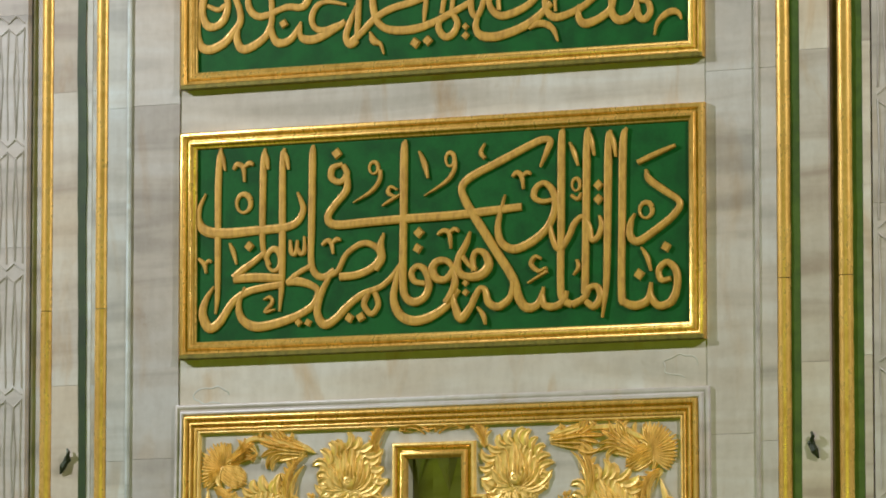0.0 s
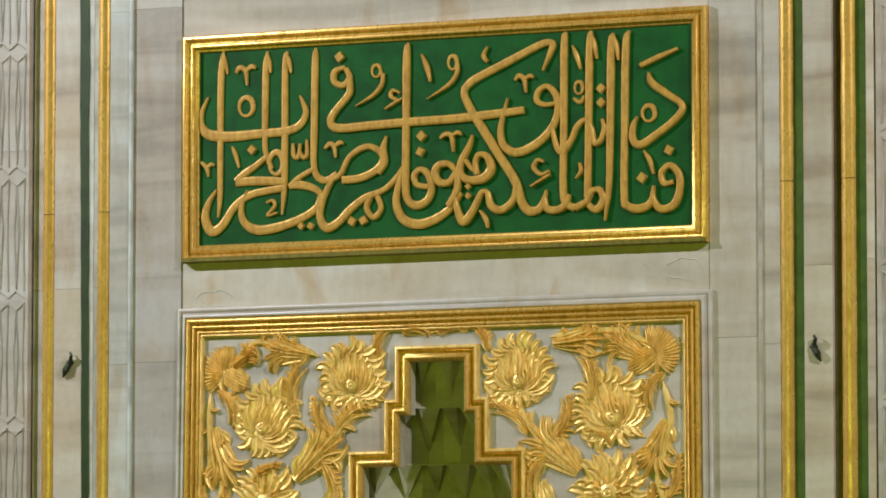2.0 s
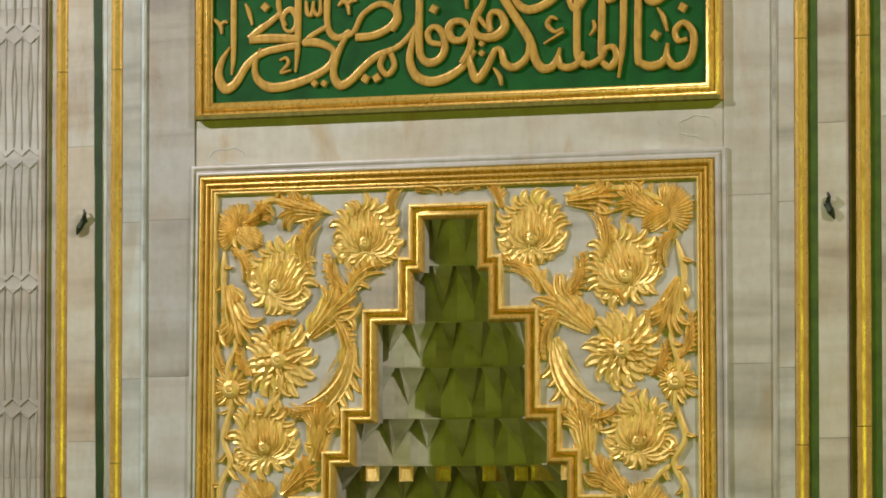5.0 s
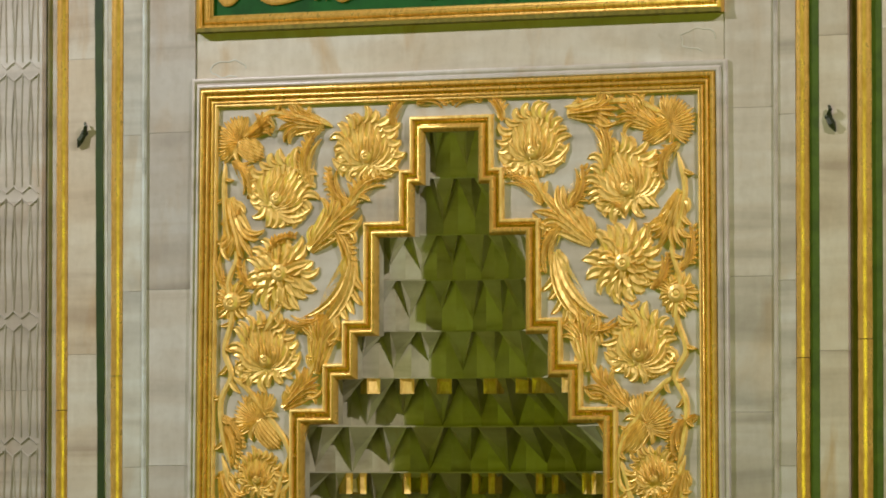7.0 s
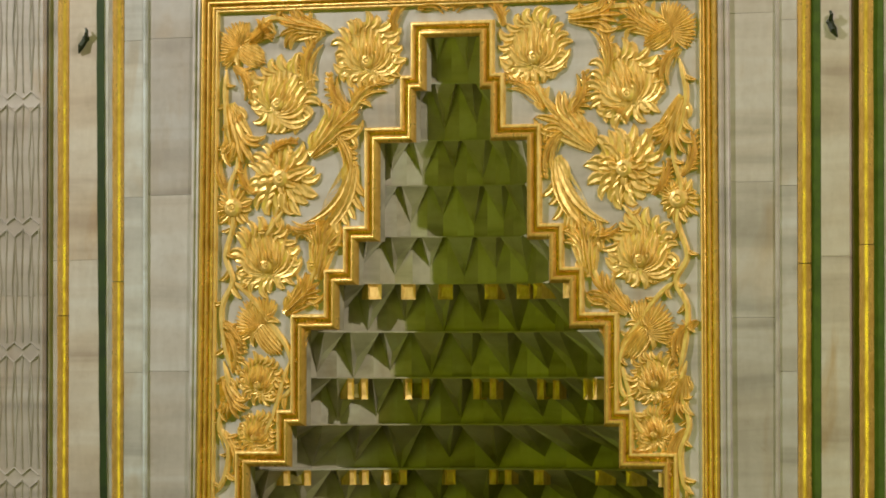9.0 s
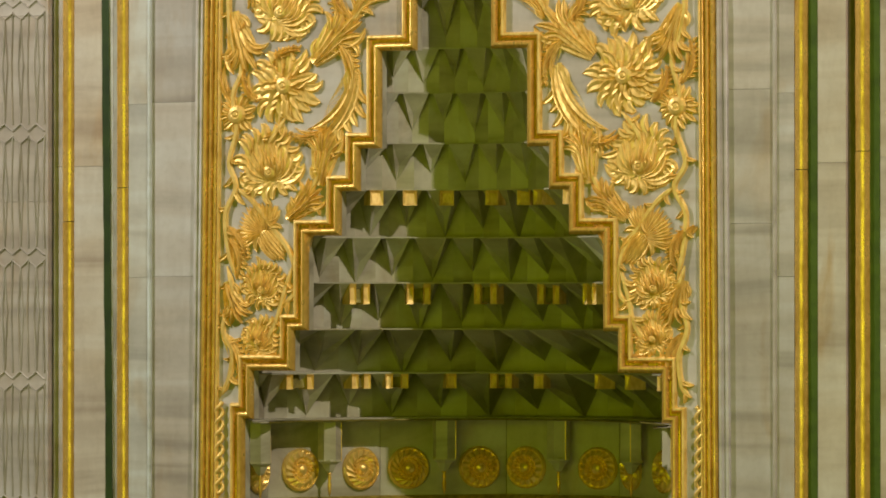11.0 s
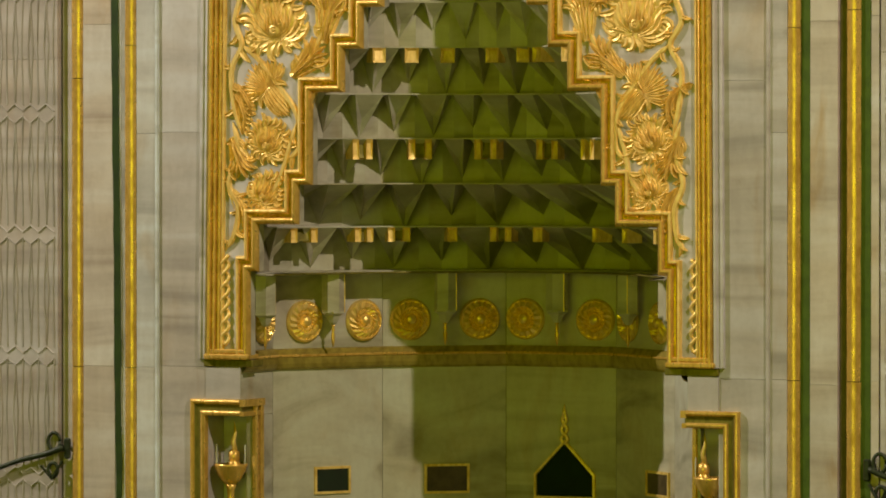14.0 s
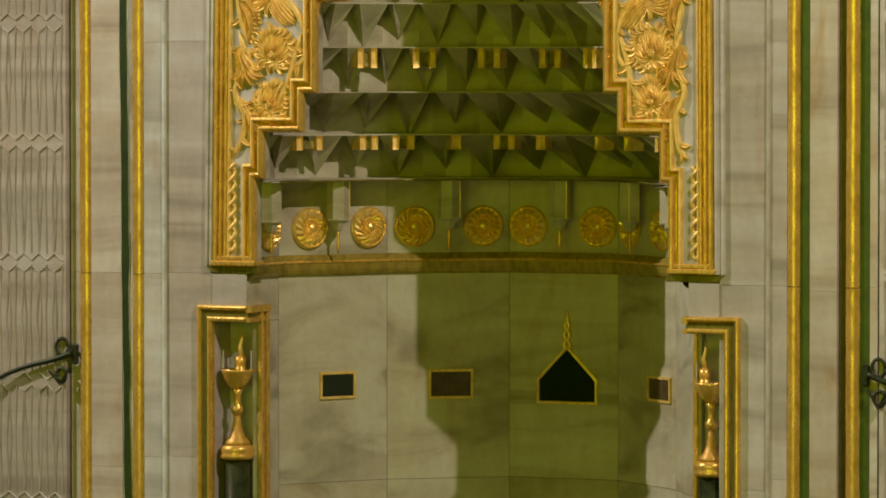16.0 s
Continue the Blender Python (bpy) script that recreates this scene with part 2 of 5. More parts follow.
def slab_band(x0, x1, y, joints, material, back=0.3):
    zs = [TOP, *joints, FLOOR]
    for hi, lo in zip(zs, zs[1:]):
        part("slab", boxed(x0 + 0.0005, x1 - 0.0005, y, back, lo + 0.0006, hi - 0.0006), material, facing)


part("mortar_bed", boxed(-2.9, -1.2, 0.21, 0.34, FLOOR, TOP), JOINT, facing)
part("mortar_bed", boxed(1.25, 2.9, 0.21, 0.34, FLOOR, TOP), JOINT, facing)


def shift_joints(key, by):
    return [z + by for z in JOINTS[key]]


# west bands, from the middle outwards, then the east bands
slab_band(-1.507, -1.403, 0.0, JOINTS["border"], MARBLE_PALE, 0.205)
slab_band(-1.401, -1.168, 0.006, shift_joints("border", 0.006), MARBLE, 0.205)
slab_band(-1.584, -1.507, 0.004, JOINTS["side"], MARBLE_PALE, 0.205)
slab_band(-1.772, -1.615, 0.0, JOINTS["side"], MARBLE_WARM, 0.205)
slab_band(-1.884, -1.835, 0.02, JOINTS["side"], MARBLE, 0.205)
slab_band(-2.9, -1.894, -0.01, JOINTS["flank"], MARBLE, 0.205)
slab_band(1.448, 1.527, 0.0, shift_joints("border", 0.0), MARBLE, 0.205)
slab_band(1.222, 1.446, 0.006, [7.47, 6.004, 5.33, 4.789, 3.556, 2.7, 1.6], MARBLE, 0.205)
slab_band(1.627, 1.748, 0.0, shift_joints("side", -0.02), MARBLE_WARM, 0.205)
slab_band(1.893, 1.928, 0.0, shift_joints("side", 0.0), MARBLE_WARM, 0.205)
slab_band(1.938, 2.9, -0.01, JOINTS["flank"], MARBLE, 0.205)


def gilded_rod(x, r, name="gilded_rod"):
    """A long three-quarter-round gilt bead with butt joints and small dents."""
    rng = random.Random(int(x * 1000))
    holder = thing(name, "upright gilded round moulding set in the marble", "moulding", "gilded rods")
    zs = [TOP, 8.1, 6.62, 5.05 + rng.uniform(-0.3, 0.3), 3.555, 1.9, FLOOR]
    for hi, lo in zip(zs, zs[1:]):
        bm = bmesh.new()
        n = max(4, int((hi - lo) / 0.06))
        rows = []
        for i in range(n + 1):
            z = lo + 0.0015 + (hi - lo - 0.003) * i / n
            k = 1 + rng.uniform(-0.025, 0.025)
            dx = rng.uniform(-0.0008, 0.0008)
            rows.append([bm.verts.new((x + dx + r * k * math.cos(a), 0.012 - r * 0.85 * k * math.sin(a), z)) for a in [math.pi * (-0.15 + 1.3 * j / 8) for j in range(9)]])
        for a, b in zip(rows, rows[1:]):
            for j in range(8):
                bm.faces.new((a[j], a[j + 1], b[j + 1], b[j]))
        part("rod_length", bm, GOLD, holder, smooth=True)
    return holder


for x, r in ((-1.801, 0.030), (-1.5375, 0.030), (1.5545, 0.030), (1.817, 0.033)):
    gilded_rod(x, r)


def carved_flank(x0, way, columns):
    """Raised hairline ribs: double zigzag bands with long narrow lozenges between them."""
    pitch, band = 0.078, 0.532
    z = 4.672 + 6 * band
    y = -0.012

    def rib(points, name="rib"):
        part(name, tube(bmesh.new(), [(x, y, zz) for x, zz in points], 0.0034, 4, 1.0), MARBLE, facing)
    while z > 1.9:
        for dz, flip in ((0.014, 1), (-0.036, -1)):
            rib([(x0 + way * pitch / 2 * i, z + dz + flip * (0.017 if i % 2 else -0.013)) for i in range(2 * columns + 1)], "zigzag_rib")
        lo = z - band + 0.03
        for i in range(columns):
            xa, xb = x0 + way * pitch * i, x0 + way * pitch * (i + 0.5)
            mid = (z + lo) / 2
            rib([(xa, z - 0.018), (xa + way * 0.006, mid), (xa, lo)])
            rib([(xb, z - 0.050), (xb - way * 0.012, mid), (xb, lo + 0.01)])
            rib([(xb, z - 0.050), (xb + way * 0.012, mid), (xb, lo + 0.01)])
        z -= band


carved_flank(-1.912, -1, 6)
carved_flank(1.962, 1, 2)
for x in (-1.889, 1.933):
    part("joint_strip", boxed(x - 0.004, x + 0.004, 0.05, 0.1, FLOOR, TOP), JOINT, facing)
for x in (-1.402, 1.447):
    bm = boxed(x - 0.012, x + 0.004, -0.008, 0.02, FLOOR, TOP, bevel=0.004)
    part("fillet", bm, SHEEN_FILLET if x < 0 else MARBLE, facing, "polished marble fillet, window gloss in its colour" if x < 0 else "")

STRIP_DARK = painted("dark_green_inlay", (0.022, 0.050, 0.004), (0.012, 0.030, 0.003), 0.5, 12)
STRIP_GREEN = painted("green_inlay", (0.060, 0.110, 0.010), (0.035, 0.070, 0.006), 0.5, 12)


def uneven_strip(name, centre, width, y0, material, label, seed, wave=0.0022):
    """An upright strip whose edges wander; centre and width follow the height."""
    rng = random.Random(seed)
    bm = bmesh.new()
    n = 130
    drift = [0.0, 0.0]
    rows = []
    for i in range(n + 1):
        z = FLOOR + (TOP - FLOOR) * i / n
        drift = [0.75 * e + rng.uniform(-wave, wave) for e in drift]
        xa, xb = centre(z) - width(z) / 2 + drift[0], centre(z) + width(z) / 2 + drift[1]
        rows.append([bm.verts.new(p) for p in ((xa, 0.15, z), (xa, y0, z), (xb, y0, z), (xb, 0.15, z))])
    for lo, hi in zip(rows, rows[1:]):
        for k in range(3):
            bm.faces.new((lo[k], lo[k + 1], hi[k + 1], hi[k]))
    part(name, bm, material, facing, label)


uneven_strip("inlay_strip", lambda z: -1.6275 + (6.8 - z) * 0.0085, lambda z: 0.030 + 0.0028 * max(0.0, z - 3.2), -0.003, STRIP_DARK, "dark green strip", 3)
uneven_strip("inlay_strip", lambda z: 1.606, lambda z: 0.040, 0.004, STRIP_GREEN, "green strip", 5, 0.0012)
uneven_strip("inlay_strip", lambda z: 1.869, lambda z: 0.046, 0.004, STRIP_GREEN, "green strip", 7, 0.0010)
# Shade left of the outer west rod, put in as a dark strip.
part("inlay_strip", boxed(-1.845, -1.83, 0.03, 0.2, FLOOR, TOP), STRIP_DARK, facing, "dark green strip")
# Brown backing carries the shade of the groove next to the outer rod.
part("inlay_strip", boxed(1.749, 1.789, 0.022, 0.2, FLOOR, TOP), BROWN_STONE, facing, "brown strip, the groove's shade in its colour")
part("slab", boxed(-1.614, -1.5845, 0.002, 0.2, FLOOR, TOP), MARBLE_PALE, facing)
STROKES = []
STROKES.append([(189, 885, 9), (181, 831, 25), (176, 723, 28), (175, 485, 25), (174, 271, 21), (166, 186, 7)])
STROKES.append([(186, 876, 9), (197, 837, 18), (208, 788, 7)])
STROKES.append([(396, 874, 9), (388, 820, 25), (386, 713, 28), (384, 547, 25), (388, 452, 21), (417, 379, 18)])
STROKES.append([(393, 865, 9), (404, 826, 18), (410, 783, 7)])
STROKES.append([(488, 869, 9), (478, 815, 25), (477, 542, 28), (475, 306, 25), (465, 186, 7)])
STROKES.append([(483, 860, 9), (496, 826, 18), (505, 778, 7)])
STROKES.append([(620, 876, 9), (617, 820, 28), (613, 536, 28), (611, 395, 25), (630, 337, 28), (672, 321, 28), (718, 347, 21)])
STROKES.append([(118, 695, 7), (89, 637, 18), (84, 580, 30), (122, 537, 42), (218, 524, 42), (350, 529, 37), (482, 535, 35), (545, 556, 30), (574, 604, 25), (563, 647, 18), (547, 681, 7)])
STROKES.append([(248, 791, 14), (266, 812, 21), (293, 796, 18), (299, 736, 7)])
STROKES.append([(293, 796, 12), (322, 814, 21), (341, 806, 12)])
STROKES.append([(158, 303, 7), (121, 249, 23), (105, 186, 35), (135, 130, 42), (183, 149, 35), (246, 232, 30), (312, 272, 30), (391, 288, 30), (483, 298, 28)])
STROKES.append([(251, 334, 32), (293, 366, 30), (346, 399, 25), (393, 433, 21)])
STROKES.append([(251, 330, 35), (351, 332, 37), (483, 324, 32)])
STROKES.append([(231, 482, 7), (247, 446, 18), (263, 391, 7)])
STROKES.append([(85, 422, 12), (112, 397, 18), (120, 359, 7)])
STROKES.append([(115, 397, 12), (133, 411, 16), (146, 405, 9)])
STROKES.append([(304, 294, 9), (275, 224, 21), (289, 162, 32), (352, 126, 39), (458, 137, 37), (562, 170, 32), (625, 210, 28), (643, 264, 25), (601, 294, 30), (541, 308, 35), (499, 303, 25)])
STROKES.append([(499, 303, 18), (546, 338, 21), (614, 371, 21)])
STROKES.append([(394, 238, 9), (420, 247, 14), (431, 223, 14), (399, 186, 14), (444, 194, 9)])
STROKES.append([(514, 482, 9), (519, 432, 18), (540, 424, 18), (548, 480, 9)])
STROKES.append([(548, 445, 12), (564, 420, 18), (580, 434, 16), (579, 495, 7)])
STROKES.append([(663, 454, 12), (687, 471, 21), (705, 459, 18), (713, 414, 7)])
STROKES.append([(708, 459, 12), (731, 474, 21), (749, 471, 9)])
STROKES.append([(679, 316, 21), (734, 342, 21), (775, 411, 21), (848, 452, 25), (905, 438, 25), (931, 399, 25), (900, 354, 30), (828, 324, 32), (744, 318, 32)])
STROKES.append([(946, 492, 7), (931, 437, 28), (939, 385, 25), (910, 339, 21)])
STROKES.append([(724, 347, 7), (682, 297, 21), (651, 228, 25), (641, 169, 30), (672, 123, 37), (724, 143, 32), (786, 199, 30), (849, 241, 28), (931, 268, 23), (983, 308, 21), (1024, 362, 14)])
STROKES.append([(1019, 353, 14), (1001, 284, 23), (991, 214, 30), (1019, 150, 37), (1081, 122, 39), (1158, 135, 37), (1234, 179, 30), (1285, 244, 23)])
STROKES.append([(874, 242, 21), (856, 196, 23), (890, 157, 23), (921, 194, 21), (906, 246, 21)])
STROKES.append([(756, 789, 16), (709, 772, 25), (707, 730, 25), (748, 714, 25), (777, 745, 23), (759, 784, 21)])
STROKES.append([(774, 746, 25), (775, 679, 28), (723, 621, 28), (689, 570, 30), (723, 536, 35), (874, 540, 35), (1054, 546, 35), (1260, 550, 35), (1412, 559, 35), (1569, 570, 30)])
STROKES.append([(930, 756, 14), (925, 710, 16), (886, 665, 16), (806, 624, 5)])
STROKES.append([(1008, 635, 9), (967, 656, 16), (977, 681, 14), (1008, 668, 7)])
STROKES.append([(941, 605, 7), (977, 625, 14), (1023, 648, 7)])
STROKES.append([(1046, 875, 7), (1039, 817, 30), (1036, 516, 30), (1034, 282, 30), (1047, 221, 30), (1086, 199, 35), (1132, 218, 30), (1152, 266, 28), (1137, 325, 28), (1101, 347, 23), (1073, 323, 23), (1086, 285, 23), (1137, 273, 21)])
STROKES.append([(1108, 823, 7), (1131, 770, 21), (1147, 708, 7)])
STROKES.append([(1270, 777, 14), (1265, 735, 16), (1229, 690, 16), (1132, 636, 5)])
STROKES.append([(1653, 729, 7), (1683, 792, 21), (1698, 833, 25), (1670, 842, 28), (1615, 824, 30), (1463, 757, 32), (1341, 703, 32), (1300, 658, 28), (1326, 591, 32), (1387, 496, 35), (1463, 381, 35), (1529, 280, 35), (1559, 191, 35), (1594, 155, 37), (1639, 165, 30), (1660, 210, 18), (1667, 238, 7)])
STROKES.append([(1405, 840, 5), (1387, 803, 16), (1405, 777, 14)])
STROKES.append([(1529, 696, 12), (1549, 711, 21), (1570, 694, 18), (1577, 642, 7)])
STROKES.append([(1570, 694, 12), (1595, 709, 18), (1612, 701, 9)])
STROKES.append([(1710, 591, 18), (1660, 587, 21), (1625, 607, 23), (1635, 646, 23), (1675, 661, 23), (1713, 619, 28), (1718, 550, 28), (1680, 475, 30), (1604, 418, 35), (1529, 398, 35), (1476, 431, 30), (1463, 492, 23), (1476, 556, 16), (1496, 623, 5)])
STROKES.append([(1756, 881, 9), (1748, 826, 28), (1745, 484, 28), (1742, 253, 28), (1752, 183, 28), (1795, 159, 30)])
STROKES.append([(1784, 824, 5), (1803, 781, 18), (1821, 725, 7)])
STROKES.append([(1790, 606, 12), (1820, 589, 16), (1836, 615, 9)])
STROKES.append([(1869, 880, 9), (1861, 820, 28), (1855, 478, 28), (1850, 202, 28)])
STROKES.append([(1869, 866, 9), (1881, 824, 18), (1893, 763, 7)])
STROKES.append([(1695, 521, 7), (1700, 463, 18), (1720, 402, 23), (1745, 391, 23), (1780, 440, 23), (1805, 492, 23), (1843, 516, 21), (1868, 473, 23), (1880, 420, 23), (1907, 430, 21), (1925, 475, 21), (1915, 517, 9)])
STROKES.append([(1966, 865, 9), (1956, 806, 30), (1950, 474, 28), (1944, 244, 23), (1926, 103, 7)])
STROKES.append([(1966, 851, 9), (1978, 814, 18), (1988, 753, 7)])
STROKES.append([(2035, 871, 9), (2020, 807, 28), (2014, 471, 28), (2011, 196, 28), (2028, 158, 30), (2078, 145, 35), (2127, 168, 28), (2140, 236, 9)])
STROKES.append([(2119, 696, 7), (2134, 654, 28), (2200, 605, 28), (2266, 555, 25), (2237, 502, 28), (2153, 442, 30), (2083, 404, 32), (2049, 430, 28), (2052, 483, 21), (2071, 519, 7)])
STROKES.append([(2085, 725, 21), (2164, 756, 23), (2248, 786, 14)])
STROKES.append([(2098, 380, 5), (2123, 340, 18), (2140, 282, 7)])
STROKES.append([(2226, 248, 18), (2186, 243, 23), (2174, 285, 23), (2211, 315, 25), (2250, 277, 28), (2252, 209, 28), (2225, 153, 32), (2171, 141, 30), (2139, 181, 23), (2142, 236, 7)])
STROKES.append([(1795, 159, 30), (1845, 184, 25), (1870, 224, 23), (1904, 228, 25), (1919, 186, 28), (1889, 148, 28), (1854, 170, 23)])
STROKES.append([(1660, 205, 18), (1670, 163, 28), (1715, 155, 30), (1755, 176, 25), (1770, 217, 12)])
STROKES.append([(1657, 353, 9), (1630, 362, 16), (1612, 332, 18), (1645, 303, 16), (1682, 315, 12)])
STROKES.append([(1599, 256, 9), (1685, 301, 14)])
STROKES.append([(1815, 342, 9), (1822, 309, 16), (1800, 280, 7)])
STROKES.append([(1260, 245, 9), (1268, 180, 25), (1296, 123, 35), (1336, 163, 28), (1377, 236, 23), (1405, 237, 21), (1422, 183, 30), (1468, 165, 32), (1519, 202, 25), (1531, 266, 14)])
STROKES.append([(1193, 472, 12), (1219, 487, 21), (1244, 476, 18), (1252, 413, 7)])
STROKES.append([(1244, 476, 12), (1270, 492, 18), (1288, 481, 9)])
STROKES.append([(1372, 166, 7), (1397, 133, 18), (1407, 93, 7)])
STROKES.append([(1339, 479, 7), (1321, 429, 23), (1290, 374, 30), (1283, 323, 30), (1321, 294, 32), (1387, 298, 39), (1422, 336, 35), (1405, 385, 28), (1369, 396, 23), (1351, 367, 21), (1356, 315, 21)])
STROKES.append([(1306, 376, 18), (1336, 340, 18), (1367, 320, 18)])
STROKES.append([(1280, 323, 21), (1260, 338, 21), (1232, 363, 25), (1191, 362, 30), (1168, 331, 32), (1186, 292, 32), (1232, 288, 28), (1262, 324, 23)])
STROKES.append([(1260, 333, 21), (1272, 282, 28), (1257, 231, 28), (1229, 190, 28)])
RINGS = []
RINGS.append((296, 646, 33, 39, 21))
RINGS.append((438, 402, 33, 46, 25))
RINGS.append((899, 765, 20, 25, 14))
RINGS.append((1247, 782, 20, 28, 16))
RINGS.append((1811, 649, 18, 25, 14))
RINGS.append((2118, 530, 28, 32, 18))
DOTS = []
DOTS.append((324, 464, 23))
DOTS.append((555, 135, 18))
DOTS.append((599, 133, 18))
DOTS.append((789, 145, 23))
DOTS.append((841, 147, 23))
DOTS.append((730, 833, 25))
DOTS.append((1106, 485, 25))
DOTS.append((1101, 420, 23))
DOTS.append((1910, 642, 23))
DOTS.append((1910, 584, 23))
DOTS.append((2206, 377, 23))
DOTS.append((2088, 270, 25))
DOTS.append((1318, 268, 16))
DOTS.append((1318, 229, 16))
TOP_STROKES = []
TOP_STROKES.append([(105, 433, 23), (84, 362, 23), (73, 278, 28), (87, 217, 35), (133, 195, 37), (200, 220, 35), (247, 267, 30), (276, 306, 28), (271, 362, 25), (244, 424, 23)])
TOP_STROKES.append([(110, 432, 21), (100, 349, 23), (121, 299, 35), (159, 292, 32), (199, 318, 30), (217, 377, 25), (206, 426, 23)])
TOP_STROKES.append([(121, 383, 16), (172, 363, 21), (209, 383, 18)])
TOP_STROKES.append([(266, 278, 14), (261, 231, 28), (280, 193, 35), (320, 191, 35), (386, 228, 30), (420, 280, 25), (425, 352, 23), (419, 412, 21)])
TOP_STROKES.append([(310, 419, 21), (319, 359, 28), (359, 323, 30), (412, 327, 28), (457, 343, 25), (504, 354, 28), (570, 350, 30), (604, 395, 28)])
TOP_STROKES.append([(420, 280, 21), (431, 232, 28), (457, 204, 35), (505, 211, 30), (542, 249, 23), (562, 288, 9)])
TOP_STROKES.append([(560, 274, 9), (558, 231, 21), (584, 211, 35), (636, 212, 35), (715, 245, 30), (767, 275, 25)])
TOP_STROKES.append([(772, 346, 12), (688, 364, 18), (636, 350, 23), (612, 304, 25), (623, 261, 23), (668, 244, 28), (741, 263, 25)])
TOP_STROKES.append([(817, 339, 9), (788, 269, 23), (770, 211, 25), (791, 179, 35), (822, 196, 30)])
TOP_STROKES.append([(794, 188, 28), (846, 228, 28), (903, 279, 28), (975, 314, 30), (1079, 338, 30), (1156, 364, 28)])
TOP_STROKES.append([(892, 381, 23), (897, 322, 28), (918, 261, 28), (976, 227, 32), (1079, 223, 35), (1169, 245, 30), (1259, 282, 28), (1336, 317, 25)])
TOP_STROKES.append([(830, 385, 21), (825, 267, 23), (817, 191, 16)])
TOP_STROKES.append([(1141, 365, 16), (1133, 299, 18), (1128, 248, 7)])
TOP_STROKES.append([(1203, 260, 21), (1195, 220, 25), (1223, 183, 30), (1259, 192, 28), (1280, 234, 25), (1259, 272, 21), (1221, 275, 18)])
TOP_STROKES.append([(1223, 360, 18), (1210, 280, 18)])
TOP_STROKES.append([(1262, 357, 16), (1254, 282, 18)])
TOP_STROKES.append([(882, 225, 7), (898, 186, 30), (929, 170, 16), (945, 127, 5)])
TOP_STROKES.append([(1341, 352, 23), (1344, 286, 23), (1364, 256, 21), (1384, 279, 21), (1407, 343, 21)])
TOP_STROKES.append([(1369, 251, 21), (1364, 210, 25), (1390, 177, 35), (1463, 170, 37), (1565, 197, 35), (1641, 239, 30), (1704, 293, 25)])
TOP_STROKES.append([(1418, 342, 21), (1433, 287, 25), (1476, 254, 32), (1540, 264, 32), (1603, 293, 28), (1641, 328, 23)])
TOP_STROKES.append([(1464, 344, 16), (1469, 278, 16)])
TOP_STROKES.append([(1674, 330, 23), (1679, 271, 25), (1712, 234, 32), (1767, 238, 30), (1842, 268, 28), (1898, 306, 23)])
TOP_STROKES.append([(1717, 327, 14), (1722, 257, 9)])
TOP_STROKES.append([(1827, 278, 9), (1825, 227, 25), (1850, 198, 35), (1905, 210, 32), (1962, 246, 28), (1982, 301, 23)])
TOP_STROKES.append([(1967, 288, 18), (1975, 229, 28), (2007, 202, 35), (2054, 217, 30), (2079, 257, 23), (2082, 294, 18)])
TOP_STROKES.append([(2082, 262, 21), (2089, 215, 28), (2116, 199, 28), (2141, 230, 25), (2129, 270, 23), (2094, 280, 18)])
TOP_STROKES.append([(1605, 190, 9), (1641, 211, 28), (1679, 206, 28), (1711, 183, 21), (1732, 133, 5)])
TOP_STROKES.append([(2158, 132, 5), (2171, 178, 14), (2203, 210, 25), (2240, 224, 28), (2265, 213, 18), (2277, 189, 5)])
TOP_DOTS = []
TOP_DOTS.append((481, 284, 21))
TOP_DOTS.append((1089, 165, 25))
TOP_DOTS.append((1146, 171, 23))
TOP_DOTS.append((1318, 219, 16))
TOP_DOTS.append((1318, 182, 18))

# ---- the inscription panels ----
PX, PZ = -1.157, 6.39


def ribbon(bm, path, y, lift, ox, oz):
    """A raised flat-topped pen stroke with bevelled sides; path of (x, z, width) in millimetres."""
    pts = smooth_path(path, 6)
    rows = []
    n = len(pts)
    for i, p in enumerate(pts):
        d = pts[min(i + 1, n - 1)][:2] - pts[max(i - 1, 0)][:2]
        l = math.hypot(*d) or 1
        nx, nz = -d[1] / l, d[0] / l
        w = max(2.0, p[2]) / 2 * 0.98
        row = []
        for off, yy in ((-w - 1.2, y), (-w, y - lift * 0.75), (-w * 0.55, y - lift), (w * 0.55, y - lift), (w, y - lift * 0.75), (w + 1.2, y)):
            row.append(bm.verts.new((ox + (p[0] + nx * off) / 1000, yy, oz + (p[1] + nz * off) / 1000)))
        rows.append(row)
    for a, b in zip(rows, rows[1:]):
        for j in range(5):
            bm.faces.new((a[j], a[j + 1], b[j + 1], b[j]))
    bm.faces.new(rows[0]), bm.faces.new(rows[-1][::-1])
    return bm


def diamond(bm, x, z, r, y, lift):
    rng = random.Random(int(x * 1000))
    turn = rng.uniform(-0.25, 0.25)
    ring = [bm.verts.new((x + r * k * math.cos(turn + a), y, z + r * math.sin(turn + a))) for a, k in ((0, 1), (1.571, 1), (3.142, 1), (4.712, 1))]
    cap = [bm.verts.new((x + 0.8 * r * math.cos(turn + a), y - lift, z + 0.8 * r * math.sin(turn + a))) for a in (0, 1.571, 3.142, 4.712)]
    bm.faces.new(cap)
    for i in range(4):
        bm.faces.new((ring[i], ring[(i + 1) % 4], cap[(i + 1) % 4], cap[i]))
    return bm


